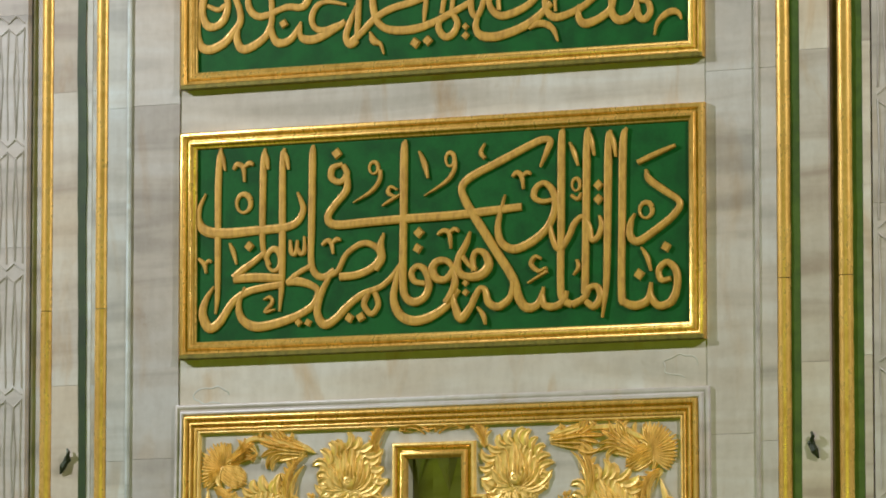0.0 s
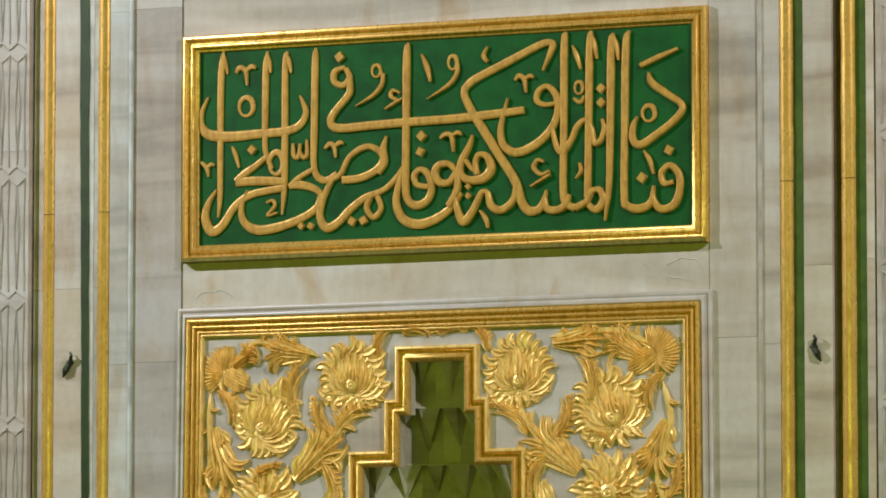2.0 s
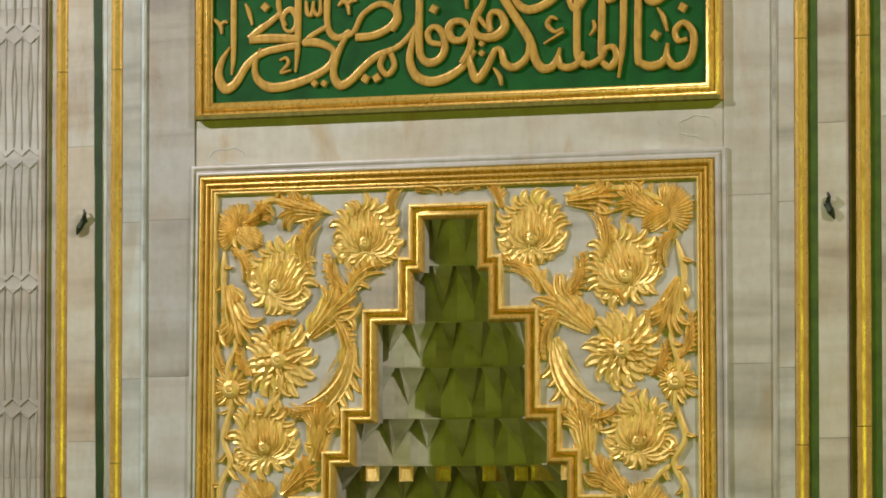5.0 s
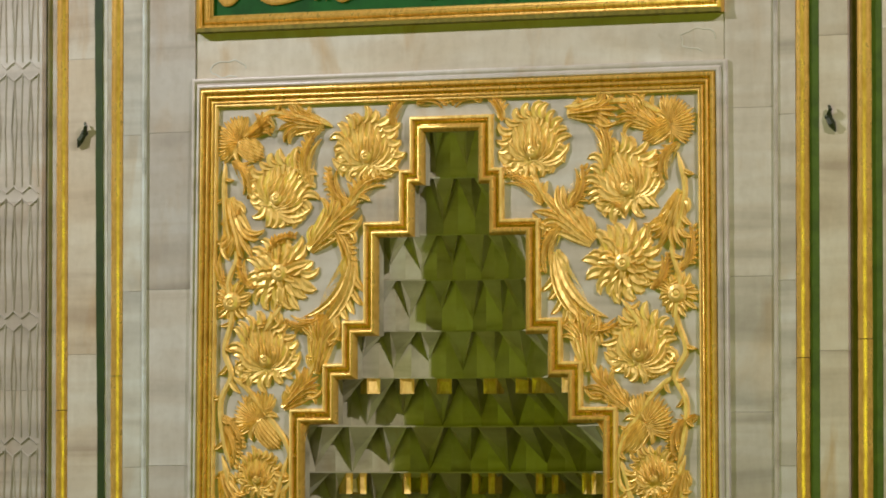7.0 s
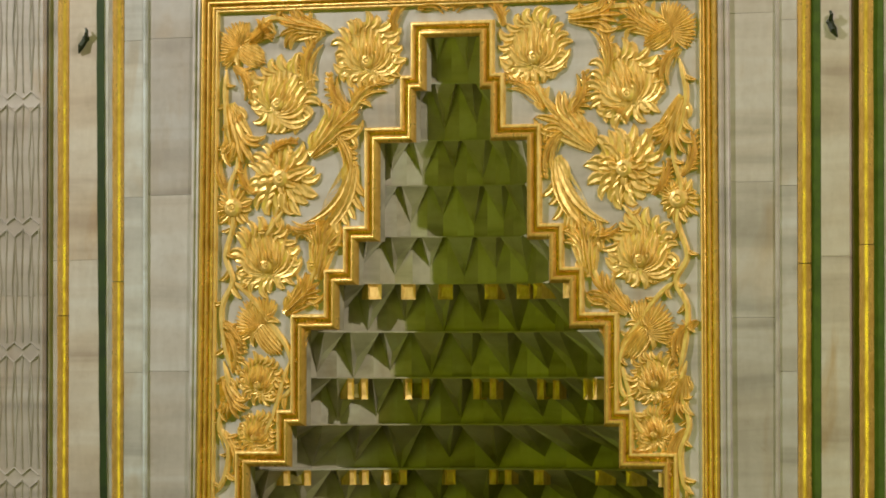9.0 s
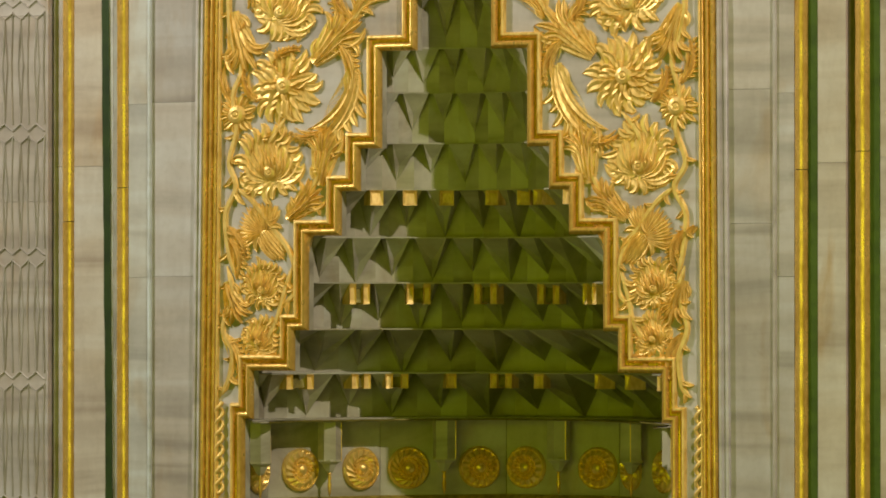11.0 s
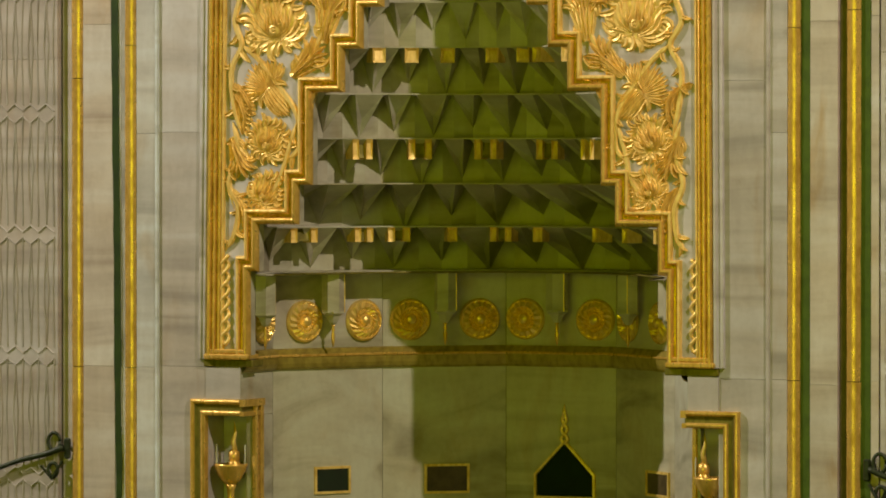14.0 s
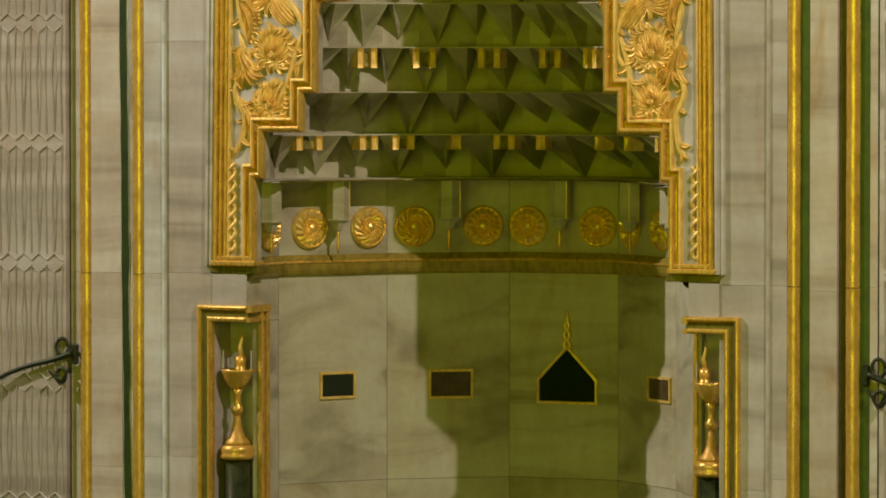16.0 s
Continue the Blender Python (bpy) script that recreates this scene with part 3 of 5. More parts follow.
def inscription_panel(z0, z1, strokes, rings, dots, label):
    x0, x1 = -1.152, 1.220
    holder = thing("inscription_panel", label, "inscription panel", "inscription panels", at=(0, 0, 0))
    part("board", boxed(x0 + 0.03, x1 - 0.03, 0.004, 0.03, z0 + 0.03, z1 - 0.03), GREEN, holder, "green painted board")
    path = [(x0, z0), (x0, z1), (x1, z1), (x1, z0)]
    bm = moulding(bmesh.new(), path, beaded([(0, 0.03), (0.0, -0.012), (0.006, -0.022), (0.018, -0.024), (0.024, -0.012), (0.034, -0.009), (0.042, -0.021), (0.052, -0.022), (0.058, -0.010), (0.068, -0.004), (0.072, 0.006)]), closed=True)
    part("frame", bm, GOLD, holder, "gilded stepped frame")
    part("lower_fillet", boxed(x0 + 0.002, x1 - 0.002, -0.027, -0.005, z0 - 0.003, z0 + 0.020, bevel=0.005), DARK_GOLD, holder, "dark gilded lower edge")
    y = 0.004
    for i, s in enumerate(strokes):
        part("letter_stroke", ribbon(bmesh.new(), s, y, 0.0078 + 0.00013 * i, PX, z0), LETTER_GOLD, holder)
    for i, (x, z, a, b, w) in enumerate(rings):
        loop = [(x + a * math.cos(t), z + b * math.sin(t), w * (0.8 + 0.3 * math.cos(t - 0.8))) for t in [2 * math.pi * k / 10 + 0.3 for k in range(11)]]
        part("letter_loop", ribbon(bmesh.new(), loop, y, 0.0074 - 0.00012 * i, PX, z0), LETTER_GOLD, holder)
    for i, (x, z, r) in enumerate(dots):
        part("letter_dot", diamond(bmesh.new(), PX + x / 1000, z0 + z / 1000, r / 1000 * 1.05, y, 0.0125), LETTER_GOLD, holder)
    return holder


inscription_panel(6.39, 7.345, STROKES, RINGS, DOTS, "green inscription panel with raised gold Arabic script and gilded frame")
inscription_panel(7.530, 8.485, [[(x, z - 30, w) for x, z, w in s] for s in TOP_STROKES], [], [(x, z - 30, w) for x, z, w in TOP_DOTS], "upper green inscription panel with gold script above a marble strip")
# marble strips between the panels
part("slab", boxed(-1.165, 1.219, 0.012, 0.205, 7.347, 7.528), MARBLE_STREAKED, facing)
part("slab", boxed(-1.165, 1.219, 0.012, 0.205, 6.191, 6.388), MARBLE_STREAKED, facing)
part("slab", boxed(-1.165, 1.219, 0.012, 0.205, 8.487, TOP), MARBLE, facing)
part("mortar_bed", boxed(-1.2, 1.25, 0.21, 0.34, 6.2, TOP), JOINT, facing)

# ---- the hood panel with its stepped opening ----
AX = 0.022
STEPS = [(0.184, 6.007), (0.232, 5.789), (0.395, 5.578), (0.493, 5.173), (0.582, 4.996), (0.735, 4.811), (0.800, 4.415), (0.994, 4.245), (1.035, 4.042)]
BOTTOM = 3.60


def stepped_path(bottom=BOTTOM):
    """The stepped outline from the west foot over the apex to the east foot."""
    left = []
    for (w, z), nxt in zip(STEPS, STEPS[1:] + [(None, bottom)]):
        left.append((AX - w, z))
        left.append((AX - w, nxt[1]))
    return left[::-1] + [(2 * AX - x, z) for x, z in left]


hood = thing("mihrab_hood", "marble mihrab hood with gilded floral relief and stepped opening", "mihrab")
HX0, HX1, HZ = -1.155, 1.214, 6.178
field = stepped_path()
outline = [(HX0 + 0.04, BOTTOM + 0.03), (HX0 + 0.04, HZ - 0.03), (HX1 - 0.04, HZ - 0.03), (HX1 - 0.04, BOTTOM + 0.03)] + [(x, max(z, BOTTOM + 0.03)) for x, z in field[::-1]]
part("field", extruded(bmesh.new(), outline, 0.0, 0.05), MARBLE, hood, "grey marble ground of the relief")
# the hood widens a little towards its feet
outer = [(HX0 - 0.028, BOTTOM), (HX0, HZ), (HX1, HZ), (HX1 + 0.016, BOTTOM)]
part("outer_moulding", moulding(bmesh.new(), outer, beaded([(-0.020, 0.03), (-0.020, -0.004), (-0.008, -0.010), (0.002, -0.004), (0.008, -0.015), (0.020, -0.019), (0.027, -0.008)])), MARBLE, hood, "grey marble moulding")
part("gold_moulding", moulding(bmesh.new(), outer, beaded([(0.025, 0.0), (0.027, -0.018), (0.034, -0.027), (0.043, -0.026), (0.048, -0.012), (0.053, -0.011), (0.058, -0.022), (0.066, -0.023), (0.070, -0.010), (0.076, -0.008), (0.081, -0.020), (0.089, -0.019), (0.093, -0.006), (0.102, 0.002)])), GOLD, hood, "gilded moulding")
# Paler gold on this bead puts the moulding's highlight line into the colour.
part("inner_bead", moulding(bmesh.new(), outer, beaded([(0.091, 0.002), (0.093, -0.014), (0.098, -0.018), (0.103, -0.012), (0.105, 0.002)])), LEAF_GOLD, hood, "paler gold bead for the highlight line")
inner = stepped_path()
# The stepped moulding's highlight line, again as a bead of paler gold.
part("outer_bead", moulding(bmesh.new(), inner, beaded([(-0.004, 0.002), (-0.002, -0.014), (0.004, -0.022), (0.011, -0.021), (0.015, -0.008)])), LEAF_GOLD, hood, "paler gold bead for the highlight line")
part("stepped_moulding", moulding(bmesh.new(), inner, beaded([(-0.001, 0.002), (0.0, -0.012), (0.007, -0.019), (0.014, -0.016), (0.018, -0.003), (0.032, -0.003), (0.036, -0.020), (0.046, -0.026), (0.056, -0.018), (0.062, -0.006), (0.063, 0.004)])), GOLD, hood, "gilded stepped moulding")
part("reveal", moulding(bmesh.new(), inner, [(0.0, 0.048), (0.061, 0.05), (0.0625, 0.004), (0.05, 0.003)], weld=True), MARBLE_NICHE, hood, "marble edge of the opening")
for s in (-1, 1):
    xa, xb = sorted((AX + s * 0.971, HX0 - 0.012 if s < 0 else HX1 + 0.002))
    part("foot_moulding", boxed(xa, xb, -0.028, 0.08, BOTTOM - 0.002, BOTTOM + 0.022, bevel=0.006), GOLD, hood)
    part("foot_moulding", boxed(xa + 0.012, xb - 0.012, -0.022, 0.06, BOTTOM + 0.022, BOTTOM + 0.042, bevel=0.005), GOLD, hood)
    part("foot_slab", boxed(xa - 0.010, xb + 0.010, -0.006, 0.10, BOTTOM - 0.034, BOTTOM - 0.003, bevel=0.004), DARK_GOLD, hood, "dark gilded foot slab")

# ---- the marble front below the hood, with a slot at each corner for a slim column ----
NICHE = [(-1.0, 0.0), (-0.995, 0.30), (-0.70, 0.79), (-0.267, 1.16), (0.267, 1.16), (0.70, 0.79), (1.035, 0.30), (1.085, 0.0)]
SLOT_Z = 3.352
for s, xa, xb, xc in ((-1, -1.168, -1.166, -1.001), (1, 1.222, 1.249, 1.086)):
    part("slab", boxed(min(xa, xc), max(xa, xc), 0.0, 0.205, SLOT_Z, BOTTOM - 0.038), MARBLE, facing)
    part("slab", boxed(min(xc + s * 0.004, xb), max(xc + s * 0.004, xb), 0.165, 0.205, FLOOR, SLOT_Z), MARBLE_PALE, facing)
BLOOMS = [
    ("fan", -0.966, 5.932, 0.106, 150),
    ("bud", -0.855, 5.988, 0.069, 35),
    ("bud", -0.677, 6.007, 0.115, 170),
    ("lotus", -0.364, 5.897, 0.152, 90),
    ("lotus", -0.755, 5.727, 0.157, 60),
    ("bud", -0.519, 5.581, 0.143, 45),
    ("leaf", -0.350, 5.694, 0.097, 30),
    ("bud", -0.965, 5.554, 0.134, -75),
    ("sun", -0.762, 5.378, 0.156, 0),
    ("sun", -0.986, 5.260, 0.092, 0),
    ("leaf", -0.555, 5.30, 0.172, 232),
    ("lotus", -0.835, 5.058, 0.152, 100),
    ("bud", -0.575, 5.091, 0.125, 80),
    ("bud", -0.661, 4.893, 0.106, 40),
    ("fan", -0.871, 4.777, 0.120, 130),
    ("lotus", -0.857, 4.547, 0.102, 70),
    ("bud", -0.998, 4.459, 0.097, -70),
    ("lotus", -0.871, 4.323, 0.088, 60),
    ("leaf", -0.987, 5.626, 0.046, 200),
    ("leaf", -0.598, 5.852, 0.102, 75),
    ("leaf", -0.953, 5.767, 0.079, -70),
    ("leaf", -0.754, 5.492, 0.060, 20),
    ("leaf", -0.204, 6.037, 0.069, 60),
    ("leaf", -0.068, 6.052, 0.060, -10),
    ("leaf", 0.093, 6.056, 0.060, 190),
    ("leaf", -0.480, 5.732, 0.083, 115),
    ("leaf", -0.627, 4.729, 0.060, 60),
    ("leaf", -1.016, 4.660, 0.079, -80),
    ("leaf", -1.031, 5.414, 0.079, 100),
    ("leaf", -0.912, 5.388, 0.069, 110),
    ("leaf", -0.649, 5.197, 0.079, 180),
    ("leaf", -0.493, 5.475, 0.092, -70),
    ("leaf", -0.993, 4.718, 0.069, -60),
    ("leaf", -1.024, 4.238, 0.088, -75),
    ("leaf", -0.831, 4.216, 0.046, 10),
    ("fan", 0.998, 5.958, 0.106, 30),
    ("bud", 0.850, 5.986, 0.106, 150),
    ("bud", 0.664, 6.014, 0.115, 5),
    ("lotus", 0.389, 5.895, 0.152, 90),
    ("lotus", 0.788, 5.736, 0.162, 110),
    ("bud", 0.527, 5.582, 0.152, 140),
    ("leaf", 0.339, 5.690, 0.092, 150),
    ("bud", 0.992, 5.550, 0.129, -110),
    ("sun", 0.788, 5.394, 0.156, 0),
    ("sun", 1.021, 5.266, 0.092, 0),
    ("leaf", 0.605, 5.29, 0.172, 308),
    ("lotus", 0.862, 5.064, 0.152, 80),
    ("bud", 0.611, 5.089, 0.125, 100),
    ("bud", 0.713, 4.883, 0.106, 140),
    ("fan", 0.886, 4.757, 0.120, 50),
    ("lotus", 0.910, 4.553, 0.106, 110),
    ("bud", 1.016, 4.462, 0.097, -110),
    ("lotus", 0.903, 4.342, 0.088, 120),
    ("leaf", 0.664, 5.877, 0.097, 110),
    ("leaf", 0.997, 5.788, 0.079, -110),
    ("leaf", 0.205, 6.039, 0.065, 130),
    ("leaf", 0.552, 5.708, 0.088, 70),
    ("leaf", 0.738, 5.612, 0.055, 160),
    ("leaf", 1.046, 5.447, 0.079, 80),
    ("leaf", 0.935, 5.358, 0.069, 70),
    ("leaf", 0.489, 5.457, 0.092, -110),
    ("leaf", 0.688, 5.157, 0.069, 10),
    ("leaf", 1.045, 4.677, 0.079, -100),
    ("leaf", 0.676, 4.724, 0.060, 120),
    ("leaf", 1.065, 4.710, 0.069, -120),
    ("leaf", 1.028, 4.250, 0.088, -105),
    ("leaf", 0.841, 4.226, 0.046, 170),
]
VINES = []
VINES.append([(-0.887, 6.001, 0.0231), (-0.808, 6.046, 0.0185), (-0.703, 6.031, 0.0185), (-0.598, 6.016, 0.0185), (-0.52, 5.979, 0.0185)])
VINES.append([(-1.019, 5.839, 0.0208), (-1.024, 5.721, 0.0208), (-1.013, 5.579, 0.0185), (-0.965, 5.448, 0.0185), (-1.004, 5.343, 0.0208), (-0.986, 5.201, 0.0208), (-1.022, 5.06, 0.0208), (-0.99, 4.954, 0.0208), (-1.038, 4.848, 0.0208), (-1.029, 4.707, 0.0208), (-0.989, 4.566, 0.0185)])
VINES.append([(-0.597, 5.5, 0.0231), (-0.519, 5.569, 0.0231), (-0.389, 5.706, 0.0208), (-0.35, 5.776, 0.0208)])
VINES.append([(-0.754, 5.245, 0.0185), (-0.806, 5.175, 0.0185), (-0.845, 5.129, 0.0185)])
VINES.append([(-0.518, 5.242, 0.0208), (-0.531, 5.125, 0.0185), (-0.596, 5.009, 0.0185), (-0.674, 4.881, 0.0185), (-0.752, 4.835, 0.0185)])
VINES.append([(-0.99, 4.954, 0.0185), (-0.911, 4.894, 0.0185), (-0.831, 4.8, 0.0185), (-0.726, 4.659, 0.0208), (-0.712, 4.519, 0.0185), (-0.778, 4.449, 0.0185)])
VINES.append([(-1.033, 4.622, 0.0208), (-1.006, 4.502, 0.0208), (-1.052, 4.358, 0.0208), (-1.006, 4.262, 0.0231), (-1.024, 4.143, 0.0208), (-1.068, 4.07, 0.0185)])
VINES.append([(-0.725, 4.621, 0.0185), (-0.764, 4.502, 0.0185), (-0.804, 4.383, 0.0185), (-0.858, 4.287, 0.0185)])
VINES.append([(0.973, 5.982, 0.0231), (0.85, 6.042, 0.0185), (0.726, 6.046, 0.0185), (0.627, 6.038, 0.0185), (0.527, 6.029, 0.0185)])
VINES.append([(1.022, 5.833, 0.0208), (1.054, 5.696, 0.0208), (1.034, 5.56, 0.0185), (0.997, 5.448, 0.0185), (1.034, 5.311, 0.0208), (1.016, 5.175, 0.0208), (1.058, 5.039, 0.0208), (1.008, 4.938, 0.0208), (1.057, 4.836, 0.0208), (1.05, 4.7, 0.0208), (1.02, 4.564, 0.0185)])
VINES.append([(0.626, 5.477, 0.0231), (0.527, 5.594, 0.0231), (0.427, 5.688, 0.0208), (0.389, 5.758, 0.0208)])
VINES.append([(0.775, 5.247, 0.0185), (0.837, 5.178, 0.0185), (0.869, 5.109, 0.0185)])
VINES.append([(0.552, 5.227, 0.0208), (0.564, 5.112, 0.0185), (0.639, 4.998, 0.0185), (0.713, 4.872, 0.0185), (0.787, 4.826, 0.0185)])
VINES.append([(1.008, 4.938, 0.0185), (0.935, 4.882, 0.0185), (0.861, 4.791, 0.0185), (0.775, 4.656, 0.0208), (0.762, 4.519, 0.0185), (0.812, 4.451, 0.0185)])
VINES.append([(1.053, 4.618, 0.0208), (1.028, 4.503, 0.0208), (1.065, 4.365, 0.0208), (1.028, 4.25, 0.0231), (1.041, 4.135, 0.0208), (1.073, 4.089, 0.0185)])
VINES.append([(0.765, 4.619, 0.0185), (0.803, 4.503, 0.0185), (0.828, 4.388, 0.0185), (0.891, 4.295, 0.0185)])


def petal(bm, x, z, angle, length, width, bend, y, lift, steps=5, hub=None):
    """One pointed relief petal: a ridged, tapering, bending blade on the wall."""
    rows = []
    a = angle
    width *= 1.35
    lift *= 0.5
    px, pz = x, z
    for i in range(steps + 1):
        t = i / steps
        w = width * (math.sin(math.pi * (0.12 + 0.80 * t)) ** 0.8) * (1 - 0.25 * t) if i < steps else 0.0015
        nx, nz = -math.sin(a), math.cos(a)
        h = lift * (0.55 + 0.75 * math.sin(math.pi * min(1, t * 0.9 + 0.1)))
        rows.append((bm.verts.new((px + nx * w, y, pz + nz * w)), bm.verts.new((px + nx * w * 0.55, y - h * 0.8, pz + nz * w * 0.55)), bm.verts.new((px, y - h * 0.55, pz)),
                     bm.verts.new((px - nx * w * 0.55, y - h, pz - nz * w * 0.55)), bm.verts.new((px - nx * w, y, pz - nz * w))))
        px, pz = px + math.cos(a) * length / steps, pz + math.sin(a) * length / steps
        a += bend / steps
    for p, q in zip(rows, rows[1:]):
        for j in range(4):
            bm.faces.new((p[j], p[j + 1], q[j + 1], q[j]))
    if hub:
        bm.faces.new((hub, rows[0][1], rows[0][3]))


def boss(bm, x, z, r, y, lift, hub, steps=10):
    rings = []
    for k, h in ((1.0, 0.0), (0.8, 0.7), (0.45, 1.0), (0.3, 0.75), (0.15, 1.05)):
        rings.append([bm.verts.new((x + r * k * math.cos(a), y - lift * h, z + r * k * math.sin(a))) for a in [2 * math.pi * i / steps for i in range(steps)]])
    for lo, hi in zip(rings, rings[1:]):
        for i in range(steps):
            j = (i + 1) % steps
            bm.faces.new((lo[i], lo[j], hi[j], hi[i]))
    bm.faces.new(rings[-1])
    bm.faces.new((hub, rings[0][0], rings[0][1]))


def bloom(kind, x, z, r, degrees, seed):
    bm = bmesh.new()
    rng = random.Random(seed)
    d = radians(degrees)
    y = 0.001
    r *= 1.25 if kind == "leaf" else 1.08
    hub = bm.verts.new((x, y - 0.006, z))
    plate = [bm.verts.new((x + 0.76 * r * math.cos(t), y - 0.004, z + 0.76 * r * math.sin(t))) for t in [2 * math.pi * i / 14 for i in range(14)]]
    if kind in ("sun", "lotus"):
        for i in range(14):
            bm.faces.new((hub, plate[i], plate[(i + 1) % 14]))
    else:
        for v in plate:
            bm.verts.remove(v)

    def j(s):
        return rng.uniform(-s, s)

    def ring(n, start, length, width, lift, swirl, cx=x, cz=z, squash=1.0):
        for i in range(n):
            a = d + 2 * math.pi * (i + 0.5) / n + j(0.06)
            petal(bm, cx + start * r * math.cos(a), cz + start * r * math.sin(a), a - swirl * 0.5, r * length * (1 + j(0.24)), r * width * (1 + j(0.2)), swirl + j(0.8), y, lift, hub=hub)

    if kind == "sun":
        if r < 0.12:
            # small daisy: a broad turned eye in a ring of short petals
            ring(16, 0.36, 0.62, 0.115, 0.026, 0.35)
            boss(bm, x, z, r * 0.44, y - 0.008, 0.020, hub=hub)
        else:
            ring(18, 0.50, 0.56, 0.13, 0.024, 1.8)
            ring(14, 0.26, 0.54, 0.12, 0.032, 1.4)
            ring(7, 0.12, 0.36, 0.12, 0.042, 0.7)
            boss(bm, x, z, r * 0.25, y - 0.012, 0.018, hub=hub)
    elif kind == "lotus":
        ring(20, 0.60, 0.48, 0.11, 0.026, 1.9 * (1 if seed % 2 else -1))
        bx, bz = x - 0.5 * r * math.cos(d), z - 0.5 * r * math.sin(d)
        for n, spread, l, w, h, up in ((11, 1.9, 1.22, 0.135, 0.026, 0.0), (8, 1.3, 1.02, 0.13, 0.034, 0.06), (6, 0.8, 0.80, 0.11, 0.042, 0.14), (3, 0.4, 0.55, 0.10, 0.048, 0.2)):
            for i in range(n):
                k = 2 * i / (n - 1) - 1
                a = d + k * spread
                petal(bm, bx + up * r * math.cos(d) - 0.20 * r * k * math.sin(d), bz + up * r * math.sin(d) + 0.20 * r * k * math.cos(d), a, r * l * (1 - 0.30 * abs(k)) * (1 + j(0.1)), r * w, -k * 1.5 + j(0.25), y, h, 6, hub=hub)
        boss(bm, bx + 0.25 * r * math.cos(d), bz + 0.25 * r * math.sin(d), r * 0.20, y - 0.010, 0.016, hub=hub)
        for k in (-1, 1):
            petal(bm, bx, bz, d + math.pi + k * 0.8, r * 0.75, r * 0.10, k * 1.6, y, 0.02, hub=hub)
    elif kind == "fan":
        bx, bz = x - 0.15 * r * math.cos(d), z - 0.15 * r * math.sin(d)
        for i in range(19):
            k = 2 * i / 18 - 1
            petal(bm, bx - 0.12 * r * k * math.sin(d), bz + 0.12 * r * k * math.cos(d), d + k * 1.45, r * (1.05 - 0.18 * abs(k)) * (1 + j(0.05)), r * 0.085, -k * 0.25 + j(0.1), y, 0.028, hub=hub)
        for i in range(7):
            k = 2 * i / 6 - 1
            petal(bm, bx - 0.26 * r * k * math.sin(d), bz + 0.26 * r * k * math.cos(d), d + math.pi - k * 0.22, r * (1.15 - 0.2 * abs(k)), r * 0.10, k * 0.45, y, 0.040 - 0.012 * abs(k), 6, hub=hub)
        for k in (-1, 1):
            petal(bm, bx - 0.2 * r * k * math.sin(d), bz + 0.2 * r * k * math.cos(d), d + k * 1.7, r * 0.55, r * 0.10, k * 1.4, y, 0.03, hub=hub)
    elif kind == "bud":
        # a long fluted calyx that opens into a toothed mouth with curled-back lips
        bx, bz = x - 1.0 * r * math.cos(d), z - 1.0 * r * math.sin(d)

        def place(t, o):
            return bx + t * r * math.cos(d) - o * r * math.sin(d), bz + t * r * math.sin(d) + o * r * math.cos(d)
        for k, l, w, h in ((-1, 1.25, 0.10, 0.026), (1, 1.25, 0.10, 0.026), (-0.5, 1.4, 0.10, 0.036), (0.5, 1.4, 0.10, 0.036), (0, 1.5, 0.10, 0.046)):
            petal(bm, *place(0.0, 0.10 * k), d + k * 0.24 + j(0.03), r * l, r * w, k * 0.15, y, h, 7, hub=hub)
        for i in range(7):
            k = i / 3 - 1
            petal(bm, *place(0.98 + 0.12 * (1 - abs(k)), 0.26 * k), d + k * 0.55, r * (0.80 - 0.15 * abs(k)) * (1 + j(0.14)), r * 0.085, k * 1.6 + j(0.5), y, 0.046 - 0.012 * abs(k), 6, hub=hub)
        for i in range(4):
            for k in (-1, 1):
                petal(bm, *place(0.35 + 0.22 * i, k * (0.14 + 0.05 * i)), d + k * 0.35, r * 0.26 * (1 + j(0.2)), r * 0.05, k * 1.2, y, 0.022, 4, hub=hub)
        hook = rng.choice((-1, 1))
        petal(bm, *place(0.9, 0.22 * hook), d + hook * 1.0, r * 1.0, r * 0.10, -hook * 1.7, y, 0.034, 7, hub=hub)
        petal(bm, *place(0.15, -0.1 * hook), d - hook * 1.2, r * 0.55, r * 0.08, hook * 1.5, y, 0.024, 6, hub=hub)
    else:
        # a sickle-shaped leaf: ribs along its bend and small teeth on the outer side
        b = (-1 if x < 0 else 1) * rng.uniform(1.1, 1.6)
        bx, bz = x - 0.9 * r * math.cos(d), z - 0.9 * r * math.sin(d)
        for o, l in ((-0.07, 1.7), (0.0, 2.0), (0.07, 1.75)):
            petal(bm, bx - o * r * math.sin(d), bz + o * r * math.cos(d), d - b * 0.5 + o, r * l, r * 0.08, b, y, 0.036 - abs(o) * 0.1, 9, hub=hub)
        px, pz, way = bx, bz, d - b * 0.5
        out = -1 if b > 0 else 1
        for i in range(9):
            px, pz = px + math.cos(way) * r * 0.2, pz + math.sin(way) * r * 0.2
            way += b / 10
            if i > 0:
                petal(bm, px - out * 0.08 * r * math.sin(way), pz + out * 0.08 * r * math.cos(way), way + out * 0.6, r * (0.48 - 0.025 * i) * (1 + j(0.2)), r * 0.07, out * 0.9 + j(0.3), y, 0.024, 5, hub=hub)
                petal(bm, px, pz, way - out * 0.5, r * (0.36 - 0.02 * i) * (1 + j(0.2)), r * 0.055, out * 0.7 + j(0.3), y, 0.026, 5, hub=hub)
